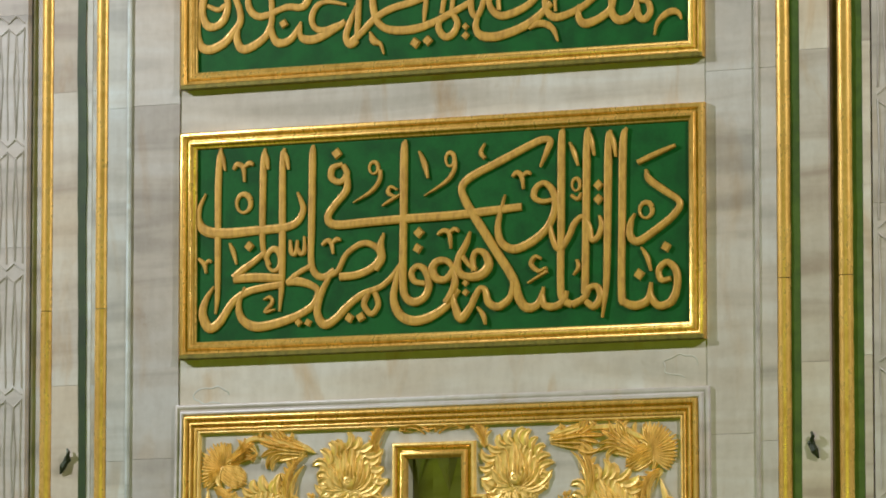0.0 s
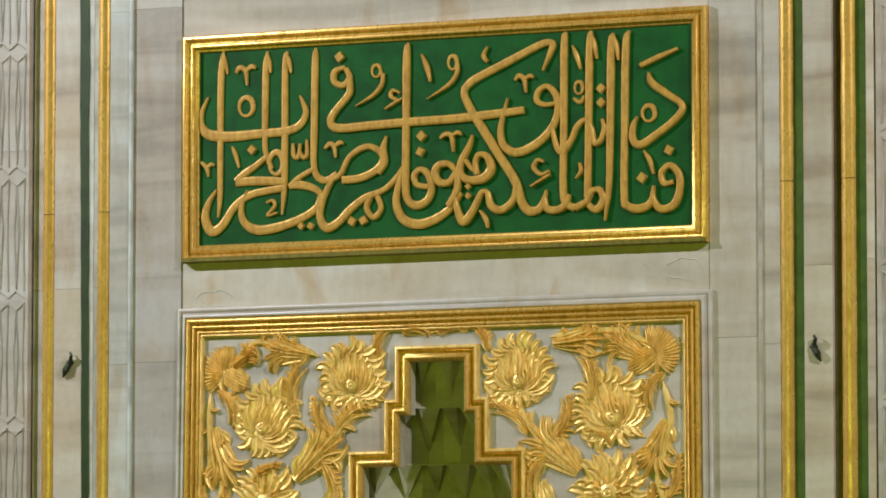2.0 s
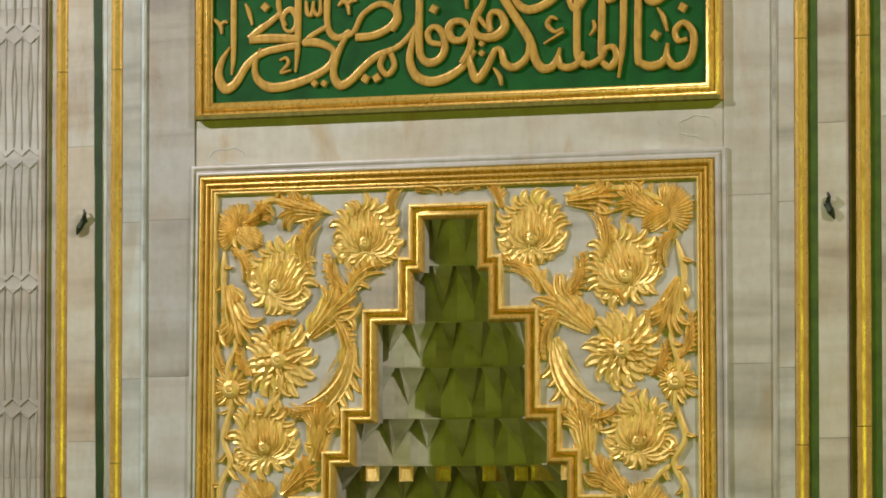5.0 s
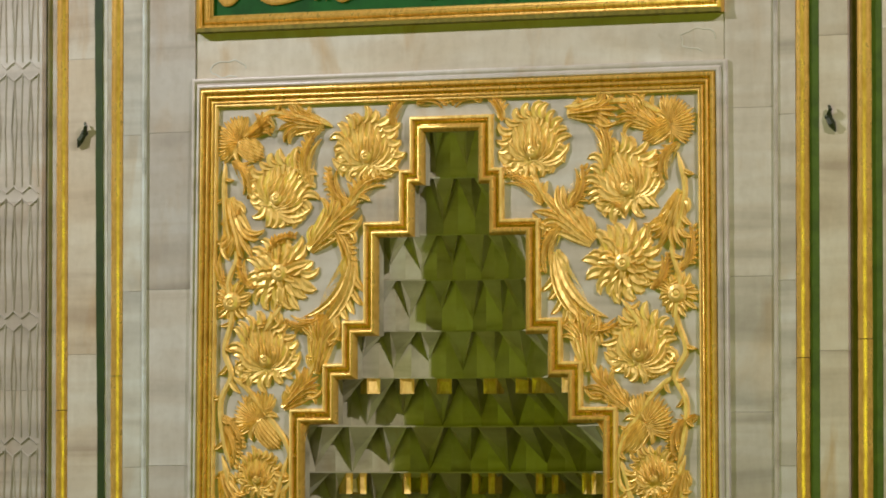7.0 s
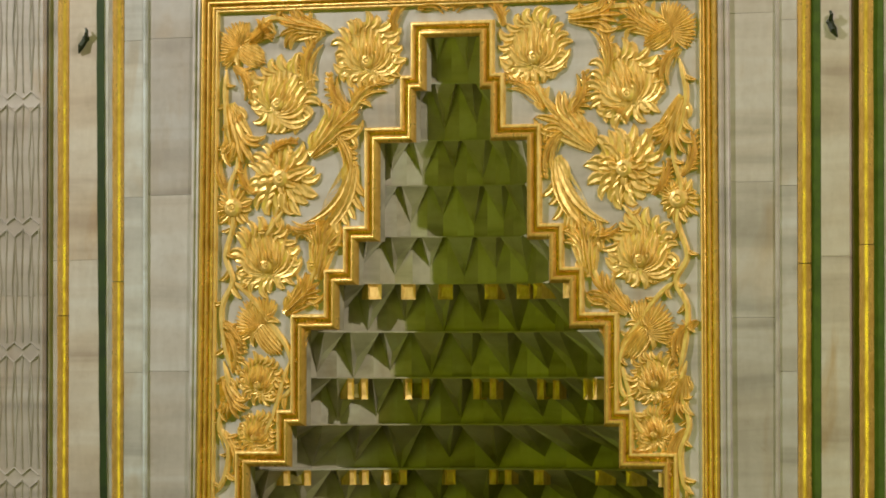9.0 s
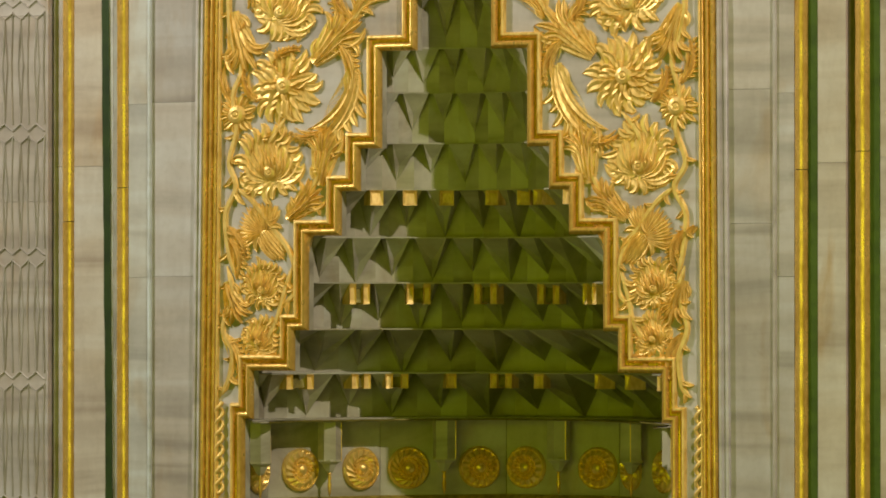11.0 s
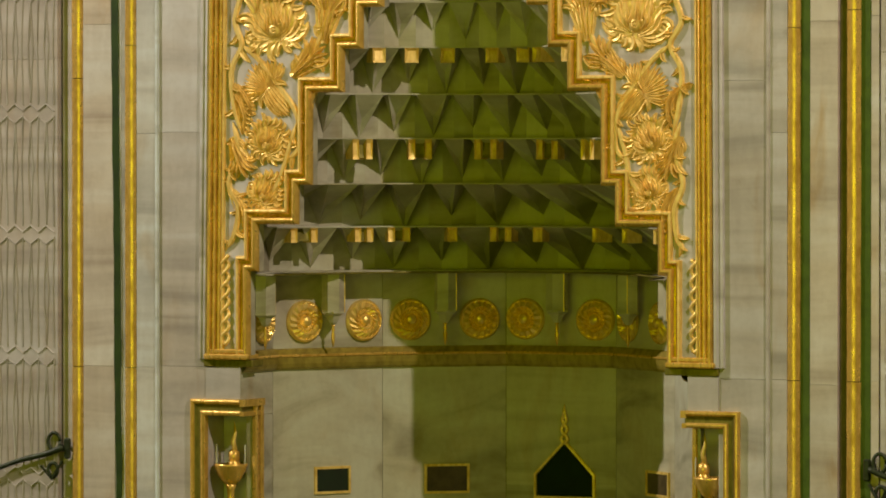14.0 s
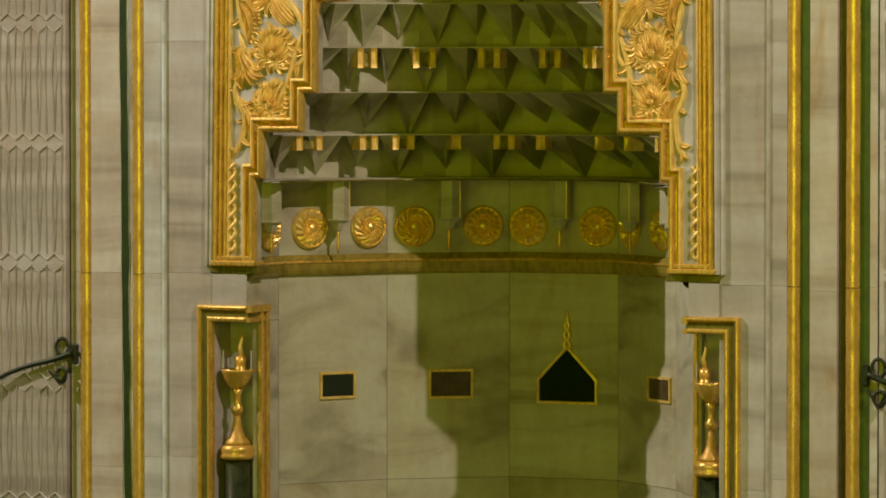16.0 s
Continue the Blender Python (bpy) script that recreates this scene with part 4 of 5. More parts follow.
        petal(bm, bx, bz, d - b * 0.5 - out * 0.9, r * 0.55, r * 0.08, out * 1.4, y, 0.024, 6, hub=hub)
    return bm


for i, (kind, x, z, r, degrees) in enumerate(BLOOMS):
    name = {"sun": "rosette", "lotus": "lotus_flower", "fan": "carnation", "bud": "bud", "leaf": "leaf"}[kind]
    part(name, bloom(kind, x, z, r, degrees, i), LEAF_GOLD, hood)
for n, v in enumerate(VINES):
    pts = smooth_path(v, 6)
    bm = tube(bmesh.new(), [(p[0], -0.004, p[1]) for p in pts], [p[2] * 0.66 * min(1.0, 0.25 + 0.3 * min(i, len(pts) - 1 - i)) for i, p in enumerate(pts)], 6, 0.9)
    rng = random.Random(n)
    for i in range(3, len(pts) - 3, 4):
        p, q = pts[i], pts[i + 1]
        way = math.atan2(q[1] - p[1], q[0] - p[0])
        side = 1 if (i // 4 + n) % 2 else -1
        size = rng.uniform(0.045, 0.075)
        bm.verts.ensure_lookup_table()
        anchor = bm.verts[i * 6]
        petal(bm, p[0], p[1], way + side * rng.uniform(0.5, 0.9), size, size * 0.16, side * rng.uniform(0.6, 1.6), 0.001, 0.030, 5, hub=anchor)
        petal(bm, p[0], p[1], way + side * rng.uniform(0.1, 0.3), size * 0.8, size * 0.12, -side * 0.6, 0.001, 0.026, 5, hub=anchor)
    part("vine", bm, LEAF_GOLD, hood)
# plaited strips at the feet of the hood
for x in (-1.070, 1.120):
    for phase in (0, math.pi):
        pts = [(x + 0.018 * math.sin(phase + 2 * math.pi * t / 0.105), -0.006 - 0.006 * math.cos(phase + 2 * math.pi * t / 0.105), 3.66 + t) for t in [0.39 * k / 44 for k in range(45)]]
        part("plait_strand", tube(bmesh.new(), pts, 0.0085, 6, 1.0), LEAF_GOLD, hood, smooth=True)

# ---- the niche ----
niche = thing("mihrab_niche", "polygonal grey marble prayer niche with plain lower walls", "niche")
CORNICE = 3.60


def facet_frame(a, b):
    """Middle, direction along and normal towards the hall of the wall between plan points a and b."""
    a, b = Vector((*a, 0)), Vector((*b, 0))
    along = (b - a).normalized()
    normal = Vector((along.y, -along.x, 0))
    return (a + b) / 2, along, normal, (b - a).length


for a, b in zip(NICHE, NICHE[1:]):
    mid, along, normal, length = facet_frame(a, b)
    z_cuts = [FLOOR, 0.9, 1.9, 2.62, CORNICE + 0.37] if abs(mid.x) < 0.9 else [FLOOR, 1.4, 2.75, CORNICE + 0.37]
    jamb = length < 0.4
    if jamb:
        z_cuts = [FLOOR, 1.4, SLOT_Z, CORNICE + 0.37]
    for lo, hi in zip(z_cuts, z_cuts[1:]):
        bm = bmesh.new()
        p0, p1 = mid - along * (length / 2 - 0.001), mid + along * (length / 2 - 0.001)
        back = -normal * 0.12
        if jamb and hi <= SLOT_Z:
            p0, p1, back = (p0 + along * 0.112, p1, -normal * 0.03) if mid.x < 0 else (p0, p1 - along * 0.112, -normal * 0.03)
        ring = [p0, p1, p1 + back, p0 + back]
        extr = [[bm.verts.new((p.x, p.y, z)) for p in ring] for z in (lo + 0.001, hi - 0.001)]
        bm.faces.new(extr[0]), bm.faces.new(extr[1])
        for i in range(4):
            j = (i + 1) % 4
            bm.faces.new((extr[0][i], extr[0][j], extr[1][j], extr[1][i]))
        part("wall_panel", bm, MARBLE_NICHE, niche)


def plan_walk(scale_x, depth, n):
    """n + 1 points evenly along the niche's plan, scaled; each with its normal."""
    pts = [Vector((x * scale_x, y * depth / 1.16, 0)) for x, y in NICHE]
    lengths = [(q - p).length for p, q in zip(pts, pts[1:])]
    total = sum(lengths)
    made = []
    for i in range(n + 1):
        d = total * i / n
        k = 0
        while k < len(lengths) - 1 and d > lengths[k] + 1e-9:
            d -= lengths[k]
            k += 1
        p = pts[k].lerp(pts[k + 1], min(1, d / lengths[k]))
        along = (pts[k + 1] - pts[k]).normalized()
        made.append((p, Vector((along.y, -along.x, 0))))
    return made


def along_niche(bm, profile, scale_x=1.0, depth=1.16):
    """A moulding round the inside of the niche from (inward offset, height) pairs."""
    pts = [Vector((x * scale_x, y * depth / 1.16, 0)) for x, y in NICHE]
    rows = []
    for off, z in profile:
        row = []
        for i, p in enumerate(pts):
            ns = []
            for q, r in ((i - 1, i), (i, i + 1)):
                if q >= 0 and r < len(pts):
                    d = (pts[r] - pts[q]).normalized()
                    ns.append(Vector((d.y, -d.x, 0)))
            n = sum(ns, Vector()) / len(ns)
            n = n / n.length_squared
            row.append(bm.verts.new((p.x + n.x * off, p.y + n.y * off, z)))
        rows.append(row)
    for lo, hi in zip(rows, rows[1:]):
        for i in range(len(lo) - 1):
            bm.faces.new((lo[i], lo[i + 1], hi[i + 1], hi[i]))
    return bm


# Duller than GOLD along the whole cornice.
CORNICE_GOLD = gilding("worn_cornice_gilding", (0.44, 0.34, 0.07), (0.28, 0.21, 0.04), 0.34, 0.4, 0.08, 20)
part("cornice", along_niche(bmesh.new(), [(0.0, 3.540), (0.010, 3.542), (0.022, 3.552), (0.030, 3.568), (0.034, 3.586), (0.036, 3.604), (0.024, 3.618), (0.012, 3.630), (0.0, 3.634)]), CORNICE_GOLD, niche, "dull gilded cornice round the niche")
part("cornice_bead", along_niche(bmesh.new(), [(0.034, 3.596), (0.041, 3.599), (0.042, 3.604), (0.036, 3.609)]), GOLD, niche, "thin gilded bead")
part("soffit_bead", along_niche(bmesh.new(), [(0.155, 3.964), (0.157, 3.960), (0.163, 3.960), (0.165, 3.964), (0.163, 3.968)]), DARK_GOLD, niche, "thin gilded line under the stalactites")
part("soffit", along_niche(bmesh.new(), [(-0.02, 3.962), (0.16, 3.962)]), MARBLE_NICHE, niche, "flat marble soffit below the stalactites")

# stalactite tiers: (foot, half width, depth, cells)
TIERS = [(3.968, 0.955, 1.06, 17), (4.164, 0.94, 0.93, 16), (4.354, 0.80, 0.74, 15), (4.551, 0.73, 0.62, 14), (4.743, 0.67, 0.55, 13), (4.944, 0.56, 0.41, 11), (5.137, 0.47, 0.34, 10), (5.347, 0.42, 0.28, 9), (5.533, 0.36, 0.22, 7), (5.764, 0.24, 0.14, 5), (6.0, 0.17, 0.08, 4)]
vault = thing("stalactite_vault", "stepped marble stalactite vault with gilded brackets inside the hood", "muqarnas vault")


def tier(lo, hi):
    """One tier: upright folded faces standing on the lip below, and hanging wedges that spread from them to the lip above."""
    z0, w0, d0, n = lo
    z1, w1, d1, _ = hi
    h = z1 - z0
    # the tiers are cut back behind a ledge, the lower ones deeper
    cut = 0.30 if z0 < 4.1 else 0.24 if z0 < 4.3 else 0.17 if z0 < 4.5 else 0.15 if z0 < 4.7 else 0.11 if z0 < 4.9 else 0.025
    foot, lip, sill = plan_walk(w0 + cut * 0.3, d0 + cut, 2 * n), plan_walk(w1, d1, 2 * n), plan_walk(w0, d0, 2 * n)
    rng = random.Random(int(z0 * 100))

    def at(p, z):
        return (p.x, p.y + 0.015, z)
    wall, soffit, ledge = [], bmesh.new(), bmesh.new()
    for i, (p, normal) in enumerate(foot):
        fold = 0.0 if i % 2 else min(0.022, h * 0.12) * rng.uniform(0.5, 1.0)
        wall.append(p + normal * fold)
    for i in range(2 * n):
        bm = bmesh.new()
        quad(bm, at(wall[i], z0 - 0.002), at(wall[i + 1], z0 - 0.002), at(wall[i + 1], z1), at(wall[i], z1))
        part("stalactite_face", bm, MARBLE_NICHE, vault)
        quad(soffit, at(wall[i], z1 - 0.001), at(wall[i + 1], z1 - 0.001), at(lip[i + 1][0], z1 - 0.001), at(lip[i][0], z1 - 0.001))
        quad(ledge, at(sill[i][0], z0 + 0.004), at(sill[i + 1][0], z0 + 0.004), at(wall[i + 1], z0 + 0.004), at(wall[i], z0 + 0.004))
        quad(ledge, at(sill[i][0], z0 - 0.002), at(sill[i + 1][0], z0 - 0.002), at(sill[i + 1][0], z0 + 0.004), at(sill[i][0], z0 + 0.004))
    for name, bm in (("stalactite_soffit", soffit), ("stalactite_ledge", ledge)):
        bmesh.ops.remove_doubles(bm, verts=bm.verts, dist=0.0003)
        part(name, bm, MARBLE_NICHE, vault)
    for c in range(n):
        a, m, b = wall[2 * c], wall[2 * c + 1], wall[2 * c + 2]
        ta, tm, tb = lip[2 * c][0], lip[2 * c + 1][0], lip[2 * c + 2][0]
        narrow = 0.05 if c % 2 == 0 else rng.uniform(0.22, 0.36)
        out_a, out_b = ta.lerp(tm, narrow), tb.lerp(tm, narrow)
        in_a, in_b = a.lerp(m, narrow + 0.06), b.lerp(m, narrow + 0.06)
        deep = 0.18 if z0 < 4.9 else 0.0
        tip = z0 + h * ((rng.uniform(0.10, 0.26) if c % 2 == 0 else rng.uniform(0.28, 0.46)) - deep)
        keel = m.lerp(tm, 0.30)
        waist = tip + (z1 - tip) * 0.45
        bm = bmesh.new()
        # underside in two folds, then the two flanks
        for face in ((at(out_a, z1 - 0.002), at(m, tip), at(keel, waist)), (at(out_b, z1 - 0.002), at(keel, waist), at(m, tip)), (at(out_a, z1 - 0.002), at(keel, waist), at(out_b, z1 - 0.002)),
                     (at(in_a, z1 - 0.002), at(m, tip), at(out_a, z1 - 0.002)), (at(in_b, z1 - 0.002), at(out_b, z1 - 0.002), at(m, tip))):
            quad(bm, *face)
        bmesh.ops.remove_doubles(bm, verts=bm.verts, dist=0.0003)
        part("stalactite_wedge", bm, MARBLE_NICHE, vault)


for lo, hi in zip(TIERS, TIERS[1:]):
    tier(lo, hi)
bm = bmesh.new()
z, w, d, n = TIERS[-1]
bm.faces.new([bm.verts.new((p.x, p.y, z)) for p, _ in plan_walk(w, d, 8)])
part("crown", bm, MARBLE_NICHE, vault)


def bracket(p, normal, z0, z1, width, out=0.045, material=None):
    """A small gilded block with a sunk face."""
    along = Vector((-normal.y, normal.x, 0))
    bm = bmesh.new()
    def at(u, o, z):
        q = p + along * u + normal * o
        return bm.verts.new((q.x, q.y, z))
    w = width / 2
    back = [at(-w, -0.03, z0), at(w, -0.03, z0), at(w, -0.03, z1), at(-w, -0.03, z1)]
    front = [at(-w, out, z0), at(w, out, z0), at(w, out, z1), at(-w, out, z1)]
    k, zi = w * 0.6, (z1 - z0) * 0.2
    sunk = [at(-k, out - 0.006, z0 + zi), at(k, out - 0.006, z0 + zi), at(k, out - 0.012, z1 - zi), at(-k, out - 0.012, z1 - zi)]
    for i in range(4):
        j = (i + 1) % 4
        bm.faces.new((back[i], back[j], front[j], front[i]))
        bm.faces.new((front[i], front[j], sunk[j], sunk[i]))
    bm.faces.new(sunk)
    part("bracket", bm, material or LEAF_GOLD, vault, "small gilded bracket")


# gilded brackets under three of the lips: places along the lip and the spread of each pair
BRACKETS = [(1, 10, 0.066, 0.032, [(1.22, 0.05), (2.19, 0.03), (2.75, 0.034), (3.56, 0), (4.28, 0.036), (4.88, 0), (5.85, 0), (6.7, 0), (7.6, 0), (8.7, 0.03)]),
            (3, 7, 0.090, 0.030, [(1.25, 0.032), (2.08, 0.036), (3.05, 0.038), (4.0, 0.036), (4.95, 0.034), (5.95, 0.03)]),
            (5, 8, 0.066, 0.060, [(1.36, 0), (2.11, 0), (2.89, 0), (3.94, 0), (4.72, 0), (5.2, 0), (6.2, 0), (7, 0)])]
for t, n, height, width, places in BRACKETS:
    z1, w, d, _ = TIERS[t]
    fine = plan_walk(w, d, n * 20)
    for place, spread in places:
        p, normal = fine[round(place * 20)]
        along = Vector((-normal.y, normal.x, 0))
        if spread:
            bracket(Vector((p.x, p.y + 0.015, 0)) - normal * 0.062, normal, z1 - height * 0.92, z1 - 0.002, 2 * spread - width * 0.7, material=DARK_GOLD)
        for g in (-spread, spread) if spread else (0,):
            bracket(Vector((p.x, p.y + 0.015, 0)) + along * g - normal * 0.042, normal, z1 - height, z1 - 0.002, width if spread else max(width, 0.045))


def rosette(p, along, normal, z, r, style):
    """A gilded round boss with turned rings and radial petals."""
    bm = bmesh.new()
    n = 32
    def at(rad, a, o):
        q = p + along * (rad * math.cos(a)) + normal * o
        return bm.verts.new((q.x, q.y, z + rad * math.sin(a)))
    rows = []
    for k, o in ((1.0, 0.0), (1.0, 0.012), (0.92, 0.020), (0.85, 0.014), (0.62, 0.030), (0.50, 0.018), (0.42, 0.026), (0.30, 0.016), (0.20, 0.034), (0.05, 0.040)):
        row = []
        for i in range(n):
            flute = (0.006 if i % 2 else -0.002) if 0.4 < k < 0.9 else 0.0
            row.append(at(r * k, 2 * math.pi * (i + (1 - k) * 3 * style) / n, o + flute))
        rows.append(row)
    for lo, hi in zip(rows, rows[1:]):
        for i in range(n):
            j = (i + 1) % n
            bm.faces.new((lo[i], lo[j], hi[j], hi[i]))
    bm.faces.new(rows[-1])
    ob = part("gilded_rosette", bm, POLISHED_GOLD)
    return tagged(ob, "round gilded rosette boss on the niche wall", "rosette", "rosettes above the cornice")


ROSETTE_Z = 3.752
for k, (a, b) in enumerate(zip(NICHE, NICHE[1:])):
    mid, along, normal, length = facet_frame(a, b)
    if length < 0.4:
        rosette(mid + normal * 0.001 + along * 0.05 * (1 if mid.x < 0 else -1), along, normal, ROSETTE_Z, 0.092, k % 3)
    spread, shift = {1: (0.27, 0.028), 2: (0.28, 0.0), 3: (0.318, 0.0)}.get(k, (0.27, 0.0))
    for s in (-1, 1) if length > 0.4 else ():
        rosette(mid + along * (s * length * spread + shift) + normal * 0.001, along, normal, ROSETTE_Z, 0.092, (k + (s > 0)) % 3)
    # hanging prism with gilt edges and a turned drop
    pend = thing("stalactite_pendant", "hanging marble stalactite with gilded edges and drop", "pendant", "stalactite pendants")
    c = mid + normal * 0.085 + along * {1: -0.028, 2: -0.02, 3: 0.018}.get(k, 0.0) if length > 0.4 else mid + normal * 0.075 - along * (0.06 if mid.x < 0 else -0.06)
    bm = bmesh.new()
    sides = 6
    rings = [[bm.verts.new((c.x + r * math.cos(t), c.y + r * math.sin(t), z)) for t in [math.pi * 2 * i / sides + math.atan2(normal.y, normal.x) for i in range(sides)]] for r, z in ((0.050, 3.79), (0.050, 3.966))]
    for i in range(sides):
        j = (i + 1) % sides
        bm.faces.new((rings[0][i], rings[0][j], rings[1][j], rings[1][i]))
    bm.faces.new(rings[0]), bm.faces.new(rings[1])
    prism = part("prism", bm, MARBLE_NICHE, pend)
    for i in range(sides):
        t = math.pi * 2 * i / sides + math.atan2(normal.y, normal.x)
        if i == 1:
            part("gilt_edge", tube(bmesh.new(), [(c.x + 0.051 * math.cos(t), c.y + 0.051 * math.sin(t), z) for z in (3.79, 3.88, 3.966)], 0.0022, 5), LEAF_GOLD, prism, "gilt edge")
    part("cone", lathe(bmesh.new(), c.x, c.y, [(0.010, 3.738), (0.020, 3.748), (0.034, 3.775), (0.054, 3.788), (0.054, 3.796)], 6), MARBLE_NICHE, pend, "faceted marble cone")
    part("drop", lathe(bmesh.new(), c.x, c.y, [(0.002, 3.640), (0.007, 3.660), (0.009, 3.69), (0.005, 3.705), (0.009, 3.716), (0.005, 3.726), (0.010, 3.739)], 10), GOLD, pend, "turned gilded drop", smooth=True)


# ---- black and brown stone plaques in the lower niche ----
def plaque(k, u, z0, z1, w, stone, label):
    mid, along, normal, length = facet_frame(NICHE[k], NICHE[k + 1])
    c = mid + along * u
    holder = thing("stone_plaque", label, "plaque", "plaques in the niche")
    def slab(name, u0, u1, za, zb, o, material):
        bm = bmesh.new()
        ps = [c + along * u0, c + along * u1]
        v = [bm.verts.new((q.x + normal.x * oo, q.y + normal.y * oo, z)) for oo in (-0.01, o) for q, z in ((ps[0], za), (ps[1], za), (ps[1], zb), (ps[0], zb))]
        for ids in ((4, 5, 6, 7), (0, 1, 5, 4), (1, 2, 6, 5), (2, 3, 7, 6), (3, 0, 4, 7)):
            bm.faces.new([v[i] for i in ids])
        part(name, bm, material, holder)
    slab("stone", -w / 2, w / 2, z0, z1, 0.004, stone)
    e = 0.011
    slab("frame_bar", -w / 2 - e, w / 2 + e, z1, z1 + e, 0.010, LEAF_GOLD)
    slab("frame_bar", -w / 2 - e, w / 2 + e, z0 - e, z0, 0.010, LEAF_GOLD)
    slab("frame_bar", -w / 2 - e, -w / 2, z0, z1, 0.010, LEAF_GOLD)
    slab("frame_bar", w / 2, w / 2 + e, z0, z1, 0.010, LEAF_GOLD)


plaque(1, 0.02, 3.002, 3.100, 0.165, BLACK_STONE, "black stone plaque in a thin gilded frame on the niche wall")
plaque(2, 0.01, 2.988, 3.098, 0.185, BROWN_STONE, "brown stone plaque in a thin gilded frame on the niche wall")
plaque(4, 0.13, 3.006, 3.096, 0.20, BROWN_STONE, "brown stone plaque in a thin gilded frame on the niche wall")


def pointed_plaque():
    holder = thing("pointed_plaque", "black pointed stone plaque with gilded outline and finial", "plaque")
    x, z, y = 0.02, 2.968, 1.16
    out = [(-0.135, 0), (0.135, 0), (0.135, 0.092), (0.0, 0.232), (-0.135, 0.092)]
    part("stone", extruded(bmesh.new(), [(x + a, z + b) for a, b in out], y - 0.005, y + 0.01), BLACK_STONE, holder)
    ring = [(x + a, z + b) for a, b in out][::-1]
    part("outline", moulding(bmesh.new(), ring, [(-0.014, y + 0.002), (-0.013, y - 0.010), (-0.002, y - 0.012), (0.0, y - 0.002)], closed=True), LEAF_GOLD, holder, "thin gilded outline")
    bm = bmesh.new()
    for k, s in enumerate((-1, 1)):
        pts = [(x + s * 0.017 * math.sin(math.pi * t * 3) * (1 - 0.5 * t), y - 0.008 - 0.002 * k, z + 0.232 + 0.13 * t) for t in [i / 24 for i in range(25)]]
        tube(bm, pts, 0.0085, 6, 0.8)
    tube(bm, [(x, y - 0.008, z + 0.345), (x, y - 0.008, z + 0.375), (x, y - 0.006, z + 0.41)], [0.012, 0.010, 0.001], 6, 0.8)
    part("finial", bm, LEAF_GOLD, holder, "twisted gilded finial", smooth=True)


pointed_plaque()


# ---- gilded corner frames with slim columns ----
def corner_column(s, x):
    y = 0.075
    holder = thing("corner_column", "slim dark stone column with gilded vase capital in a corner slot", "column", "corner columns")
    part("shaft", lathe(bmesh.new(), x, y, [(0.058, FLOOR), (0.058, 1.2), (0.057, 2.748)], 20), DARK_SHAFT, holder, "dark green veined stone shaft", smooth=True)
    part("collar", lathe(bmesh.new(), x, y, [(0.058, 2.745), (0.074, 2.752), (0.076, 2.765), (0.070, 2.772), (0.074, 2.785), (0.074, 2.80), (0.060, 2.81)], 20), GOLD, holder, smooth=True)
    part("bell", lathe(bmesh.new(), x, y, [(0.058, 2.81), (0.055, 2.825), (0.036, 2.845), (0.024, 2.875), (0.018, 2.91), (0.014, 2.94)], 20), LETTER_GOLD, holder, "pale gilded turned bell", smooth=True)
    part("stem", lathe(bmesh.new(), x, y, [(0.014, 2.938), (0.020, 2.945), (0.028, 2.96), (0.028, 2.972), (0.018, 2.985), (0.015, 3.0), (0.017, 3.03), (0.026, 3.055)], 20), GOLD, holder, smooth=True)
    bowl = part("bowl", lathe(bmesh.new(), x, y, [(0.024, 3.052), (0.045, 3.075), (0.062, 3.105), (0.072, 3.132), (0.075, 3.142), (0.066, 3.142), (0.040, 3.120)], 20), GOLD, holder, "gilded bowl", smooth=True)
    tip = x + (0.016 if s < 0 else -0.032)
    candle = part("candle", lathe(bmesh.new(), tip, y, [(0.025, 3.11), (0.025, 3.150), (0.019, 3.154), (0.024, 3.160), (0.024, 3.195), (0.016, 3.198), (0.010, 3.205)], 12), GOLD, holder, "gilded candle", smooth=True)
    part("flame", tube(bmesh.new(), [(tip + 0.004, y, 3.197), (tip - 0.004, y, 3.24), (tip + 0.006, y, 3.28), (tip + 0.002, y, 3.325)], [0.013, 0.012, 0.008, 0.001], 6), LEAF_GOLD, candle, "gilded twisted flame", smooth=True)
    for k in (-1, 1):
        part("prong", tube(bmesh.new(), [(x + k * 0.068, y, 3.135), (x + k * 0.070, y, 3.18), (x + k * 0.069, y, 3.225)], 0.0035, 5), GLASS, bowl, "thin glass prong")


corner_column(-1, -1.085)
corner_column(1, 1.160)


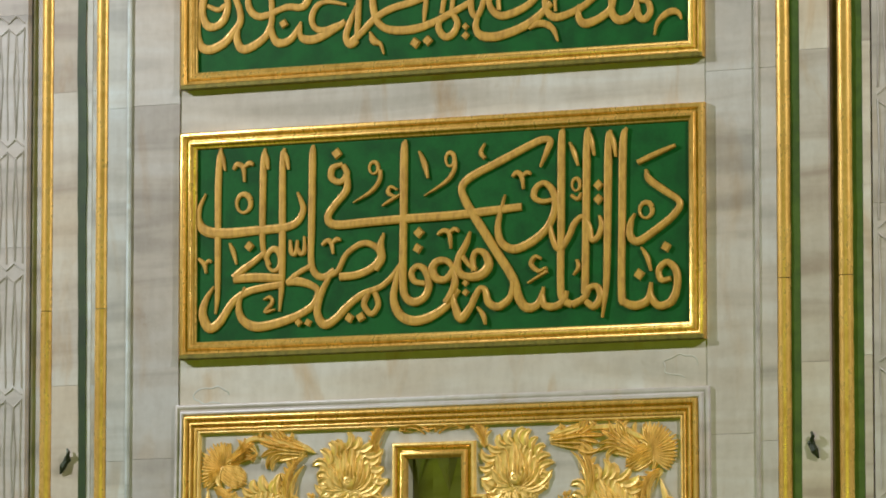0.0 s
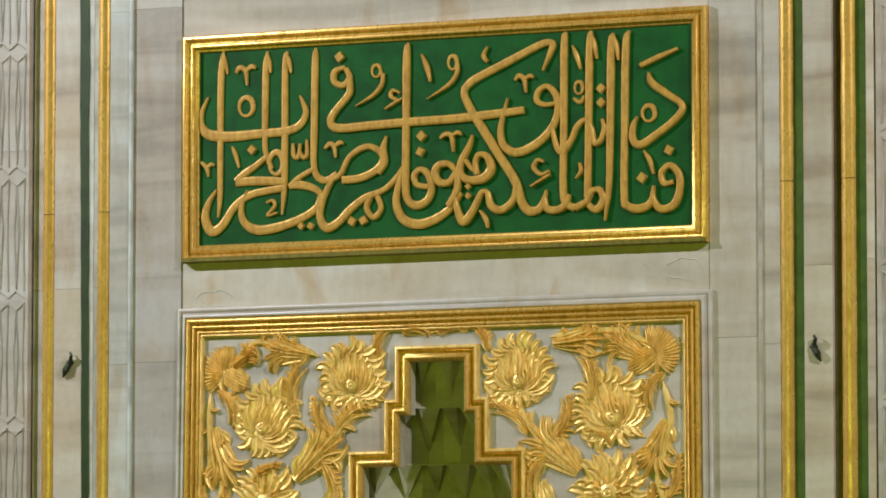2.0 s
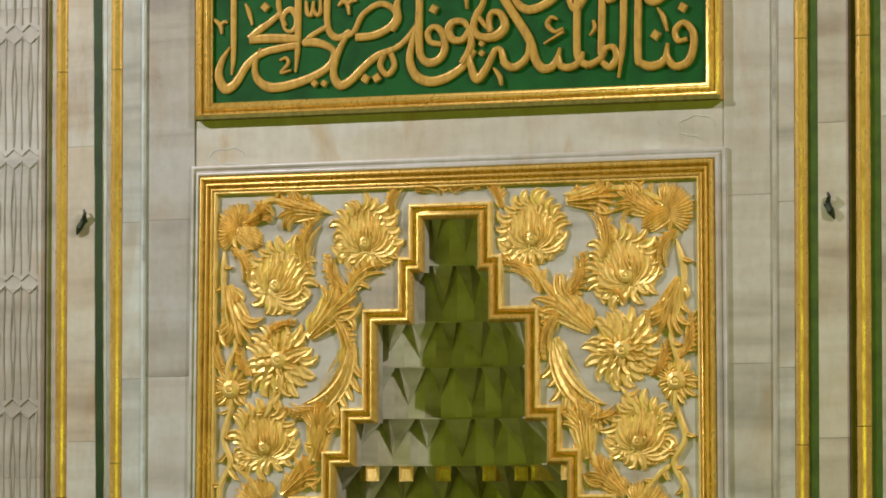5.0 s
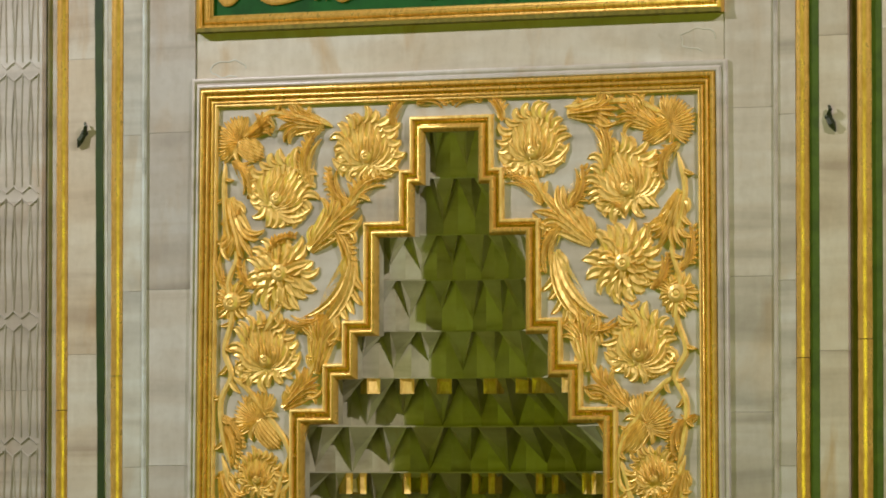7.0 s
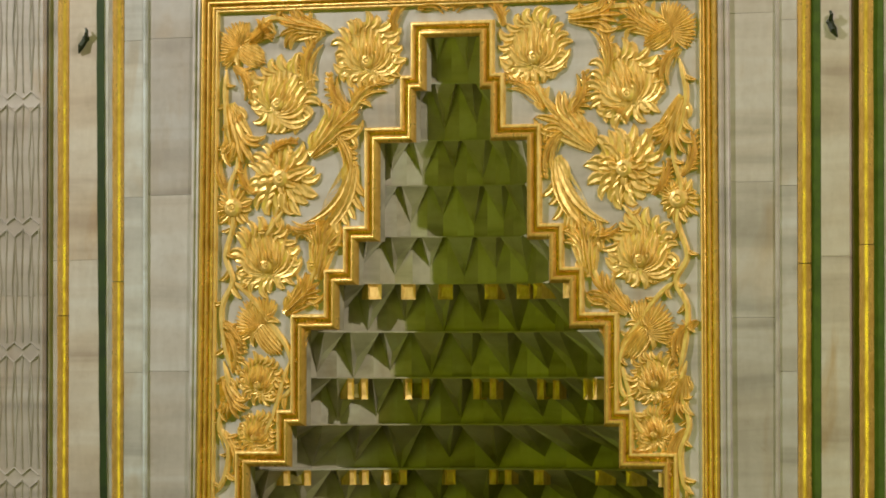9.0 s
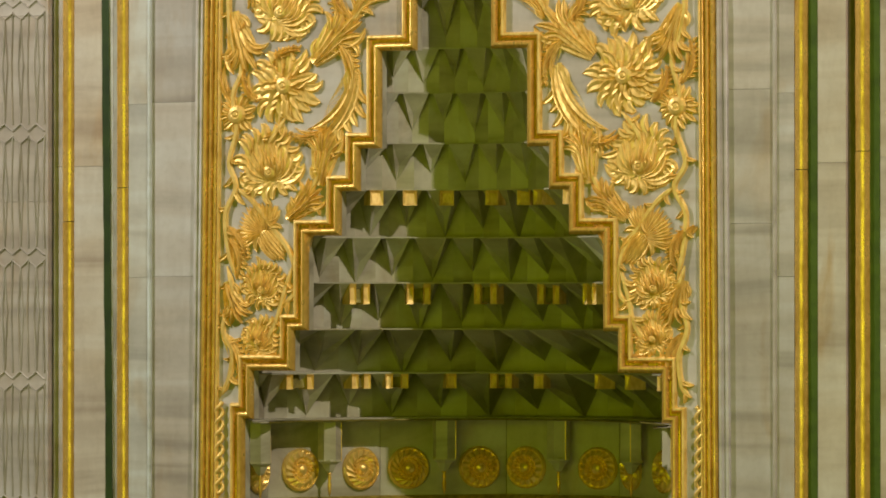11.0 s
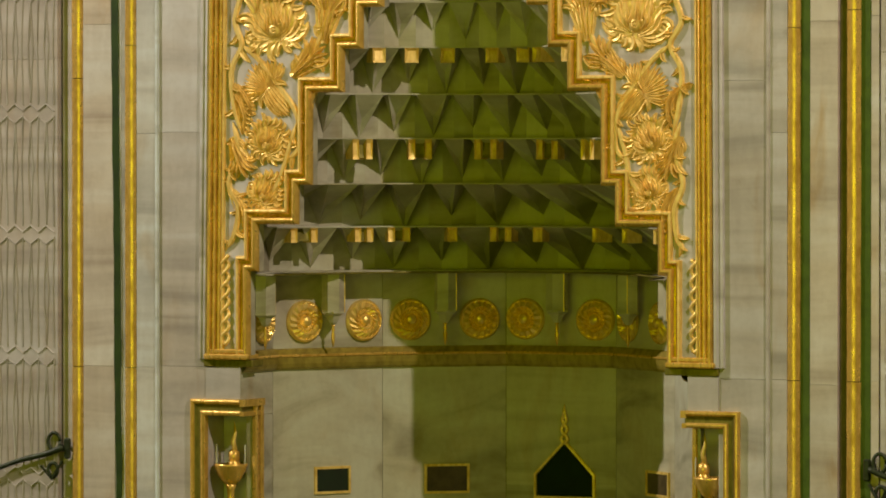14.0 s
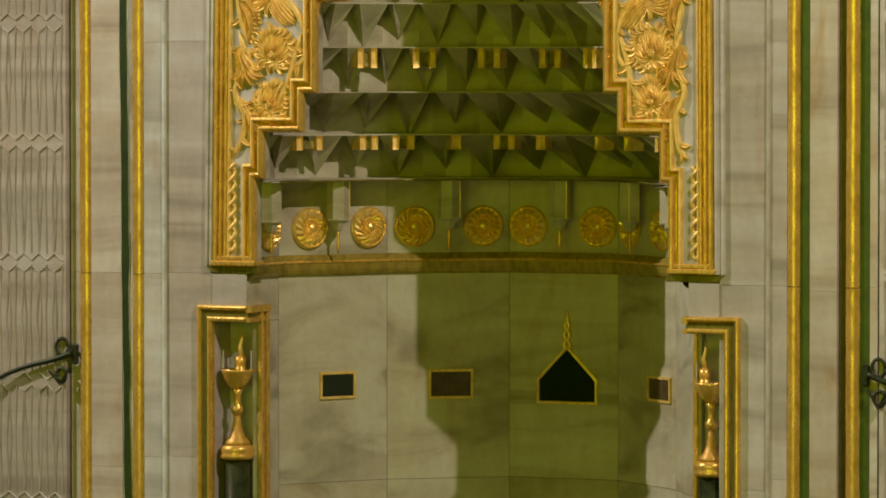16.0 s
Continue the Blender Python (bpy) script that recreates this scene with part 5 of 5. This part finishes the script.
def corner_frame(s, x_out, x_in, x_corner, z):
    holder = thing("corner_frame", "gilded moulded frame round the column slot, turning the niche corner", "frame", "corner frames")
    path = [(x_out, FLOOR), (x_out, z), (x_corner, z)] if s < 0 else [(x_corner, z), (x_out, z), (x_out, FLOOR)]
    part("outer_bead", moulding(bmesh.new(), path, beaded([(0.0, 0.01), (0.0, -0.008), (0.006, -0.016), (0.014, -0.017), (0.021, -0.010), (0.024, 0.0)])), GOLD, holder)
    part("cove", moulding(bmesh.new(), path, beaded([(0.022, -0.010), (0.034, -0.003), (0.050, -0.003)])), DARK_GOLD, holder, "dark gilded hollow")
    part("inner_bead", moulding(bmesh.new(), path, beaded([(0.049, 0.005), (0.050, -0.008), (0.057, -0.014), (0.065, -0.013), (0.071, -0.006), (0.073, 0.02)])), GOLD, holder)
    # the return along the jamb
    def at(o, yy, zz):
        return (x_corner - s * o, yy, zz)
    bm = bmesh.new()
    for z0, z1, o in ((z - 0.030, z, 0.026), (z - 0.072, z - 0.052, 0.020)):
        a, b = sorted((x_corner, x_corner - s * o))
        box(bm, a, b, -0.012, 0.182, z0, z1)
    part("top_return", bm, GOLD, holder)
    a, b = sorted((x_corner, x_corner - s * 0.008))
    part("cove_return", boxed(a, b, -0.006, 0.180, z - 0.053, z - 0.029), DARK_GOLD, holder)
    for y0, y1 in ((0.155, 0.182), (0.104, 0.126)):
        a, b = sorted((x_corner, x_corner - s * 0.022))
        part("jamb_moulding", boxed(a, b, y0, y1, FLOOR, z, bevel=0.004), GOLD, holder)


corner_frame(-1, -1.240, None, -0.998, 3.425)
corner_frame(1, 1.318, None, 1.083, 3.421)


# ---- ironwork ----
def wall_hook(x, z, s):
    holder = thing("wall_hook", "small dark iron hook fixed to the marble", "hook", "wall hooks")
    part("plate", lathe(bmesh.new(), x, -0.004, [(0.012, z - 0.01), (0.018, z), (0.012, z + 0.012)], 8), IRON, holder)
    part("hook", tube(bmesh.new(), [(x, -0.004, z), (x + 0.008, -0.016, z + 0.015), (x + 0.014, -0.022, z + 0.03), (x + 0.006, -0.018, z + 0.045)], [0.011, 0.010, 0.008, 0.005], 6), IRON, holder)
    part("tail", tube(bmesh.new(), [(x, -0.006, z), (x - s * 0.018, -0.012, z - 0.03), (x - s * 0.032, -0.008, z - 0.06)], [0.013, 0.016, 0.003], 6), IRON, holder)


wall_hook(-1.690, 5.985, 1)
wall_hook(1.668, 5.955, -1)


def iron_arm(s, x):
    holder = thing("iron_arm", "black wrought-iron bracket arm reaching out from the wall", "bracket", "iron arms")
    pts = smooth_path([(x, -0.022, 3.20), (x + s * 0.08, -0.03, 3.17), (x + s * 0.22, -0.035, 3.135), (x + s * 0.36, -0.04, 3.08), (x + s * 0.46, -0.045, 3.00)], 5)
    part("bar", tube(bmesh.new(), [tuple(p) for p in pts], [0.014 - 0.0003 * i for i in range(len(pts))], 8), IRON, holder, smooth=True)
    for r, cx, cz in ((0.030, 0.045, 3.225), (0.024, 0.05, 3.10)):
        ring = [(x + s * cx + r * math.cos(t), -0.022, cz + r * 1.3 * math.sin(t)) for t in [2 * math.pi * i / 14 for i in range(15)]]
        part("scroll", tube(bmesh.new(), ring, 0.008, 6), IRON, holder, smooth=True)
    part("wall_plate", boxed(min(x, x - s * 0.03), max(x, x - s * 0.03), -0.02, 0.0, 3.15, 3.24, bevel=0.006), IRON, holder)
    part("stay", tube(bmesh.new(), [(x, -0.03, 3.14), (x + s * 0.05, -0.04, 3.06), (x + s * 0.09, -0.06, 3.12)], 0.007, 6), IRON, holder)


iron_arm(-1, -1.862)
iron_arm(1, 1.895)


# ---- stain outlines on the marble strip above the hood, drawn as thin raised rims ----
def repair_rim(x, z, rx, rz, seed):
    rng = random.Random(seed)
    pts = [(x + rx * (1 + rng.uniform(-0.18, 0.18)) * math.cos(t), 0.0115, z + rz * (1 + rng.uniform(-0.25, 0.25)) * math.sin(t)) for t in [2 * math.pi * i / 16 for i in range(14)]]
    part("repair_rim", tube(bmesh.new(), [(a, 0.0115, c) for a, _, c in smooth_path(pts, 3)], 0.003, 5, 0.6), MARBLE_PALE, facing, "thin raised outline of a stain")


repair_rim(-1.01, 6.235, 0.085, 0.036, 3)
repair_rim(1.10, 6.285, 0.075, 0.045, 5)
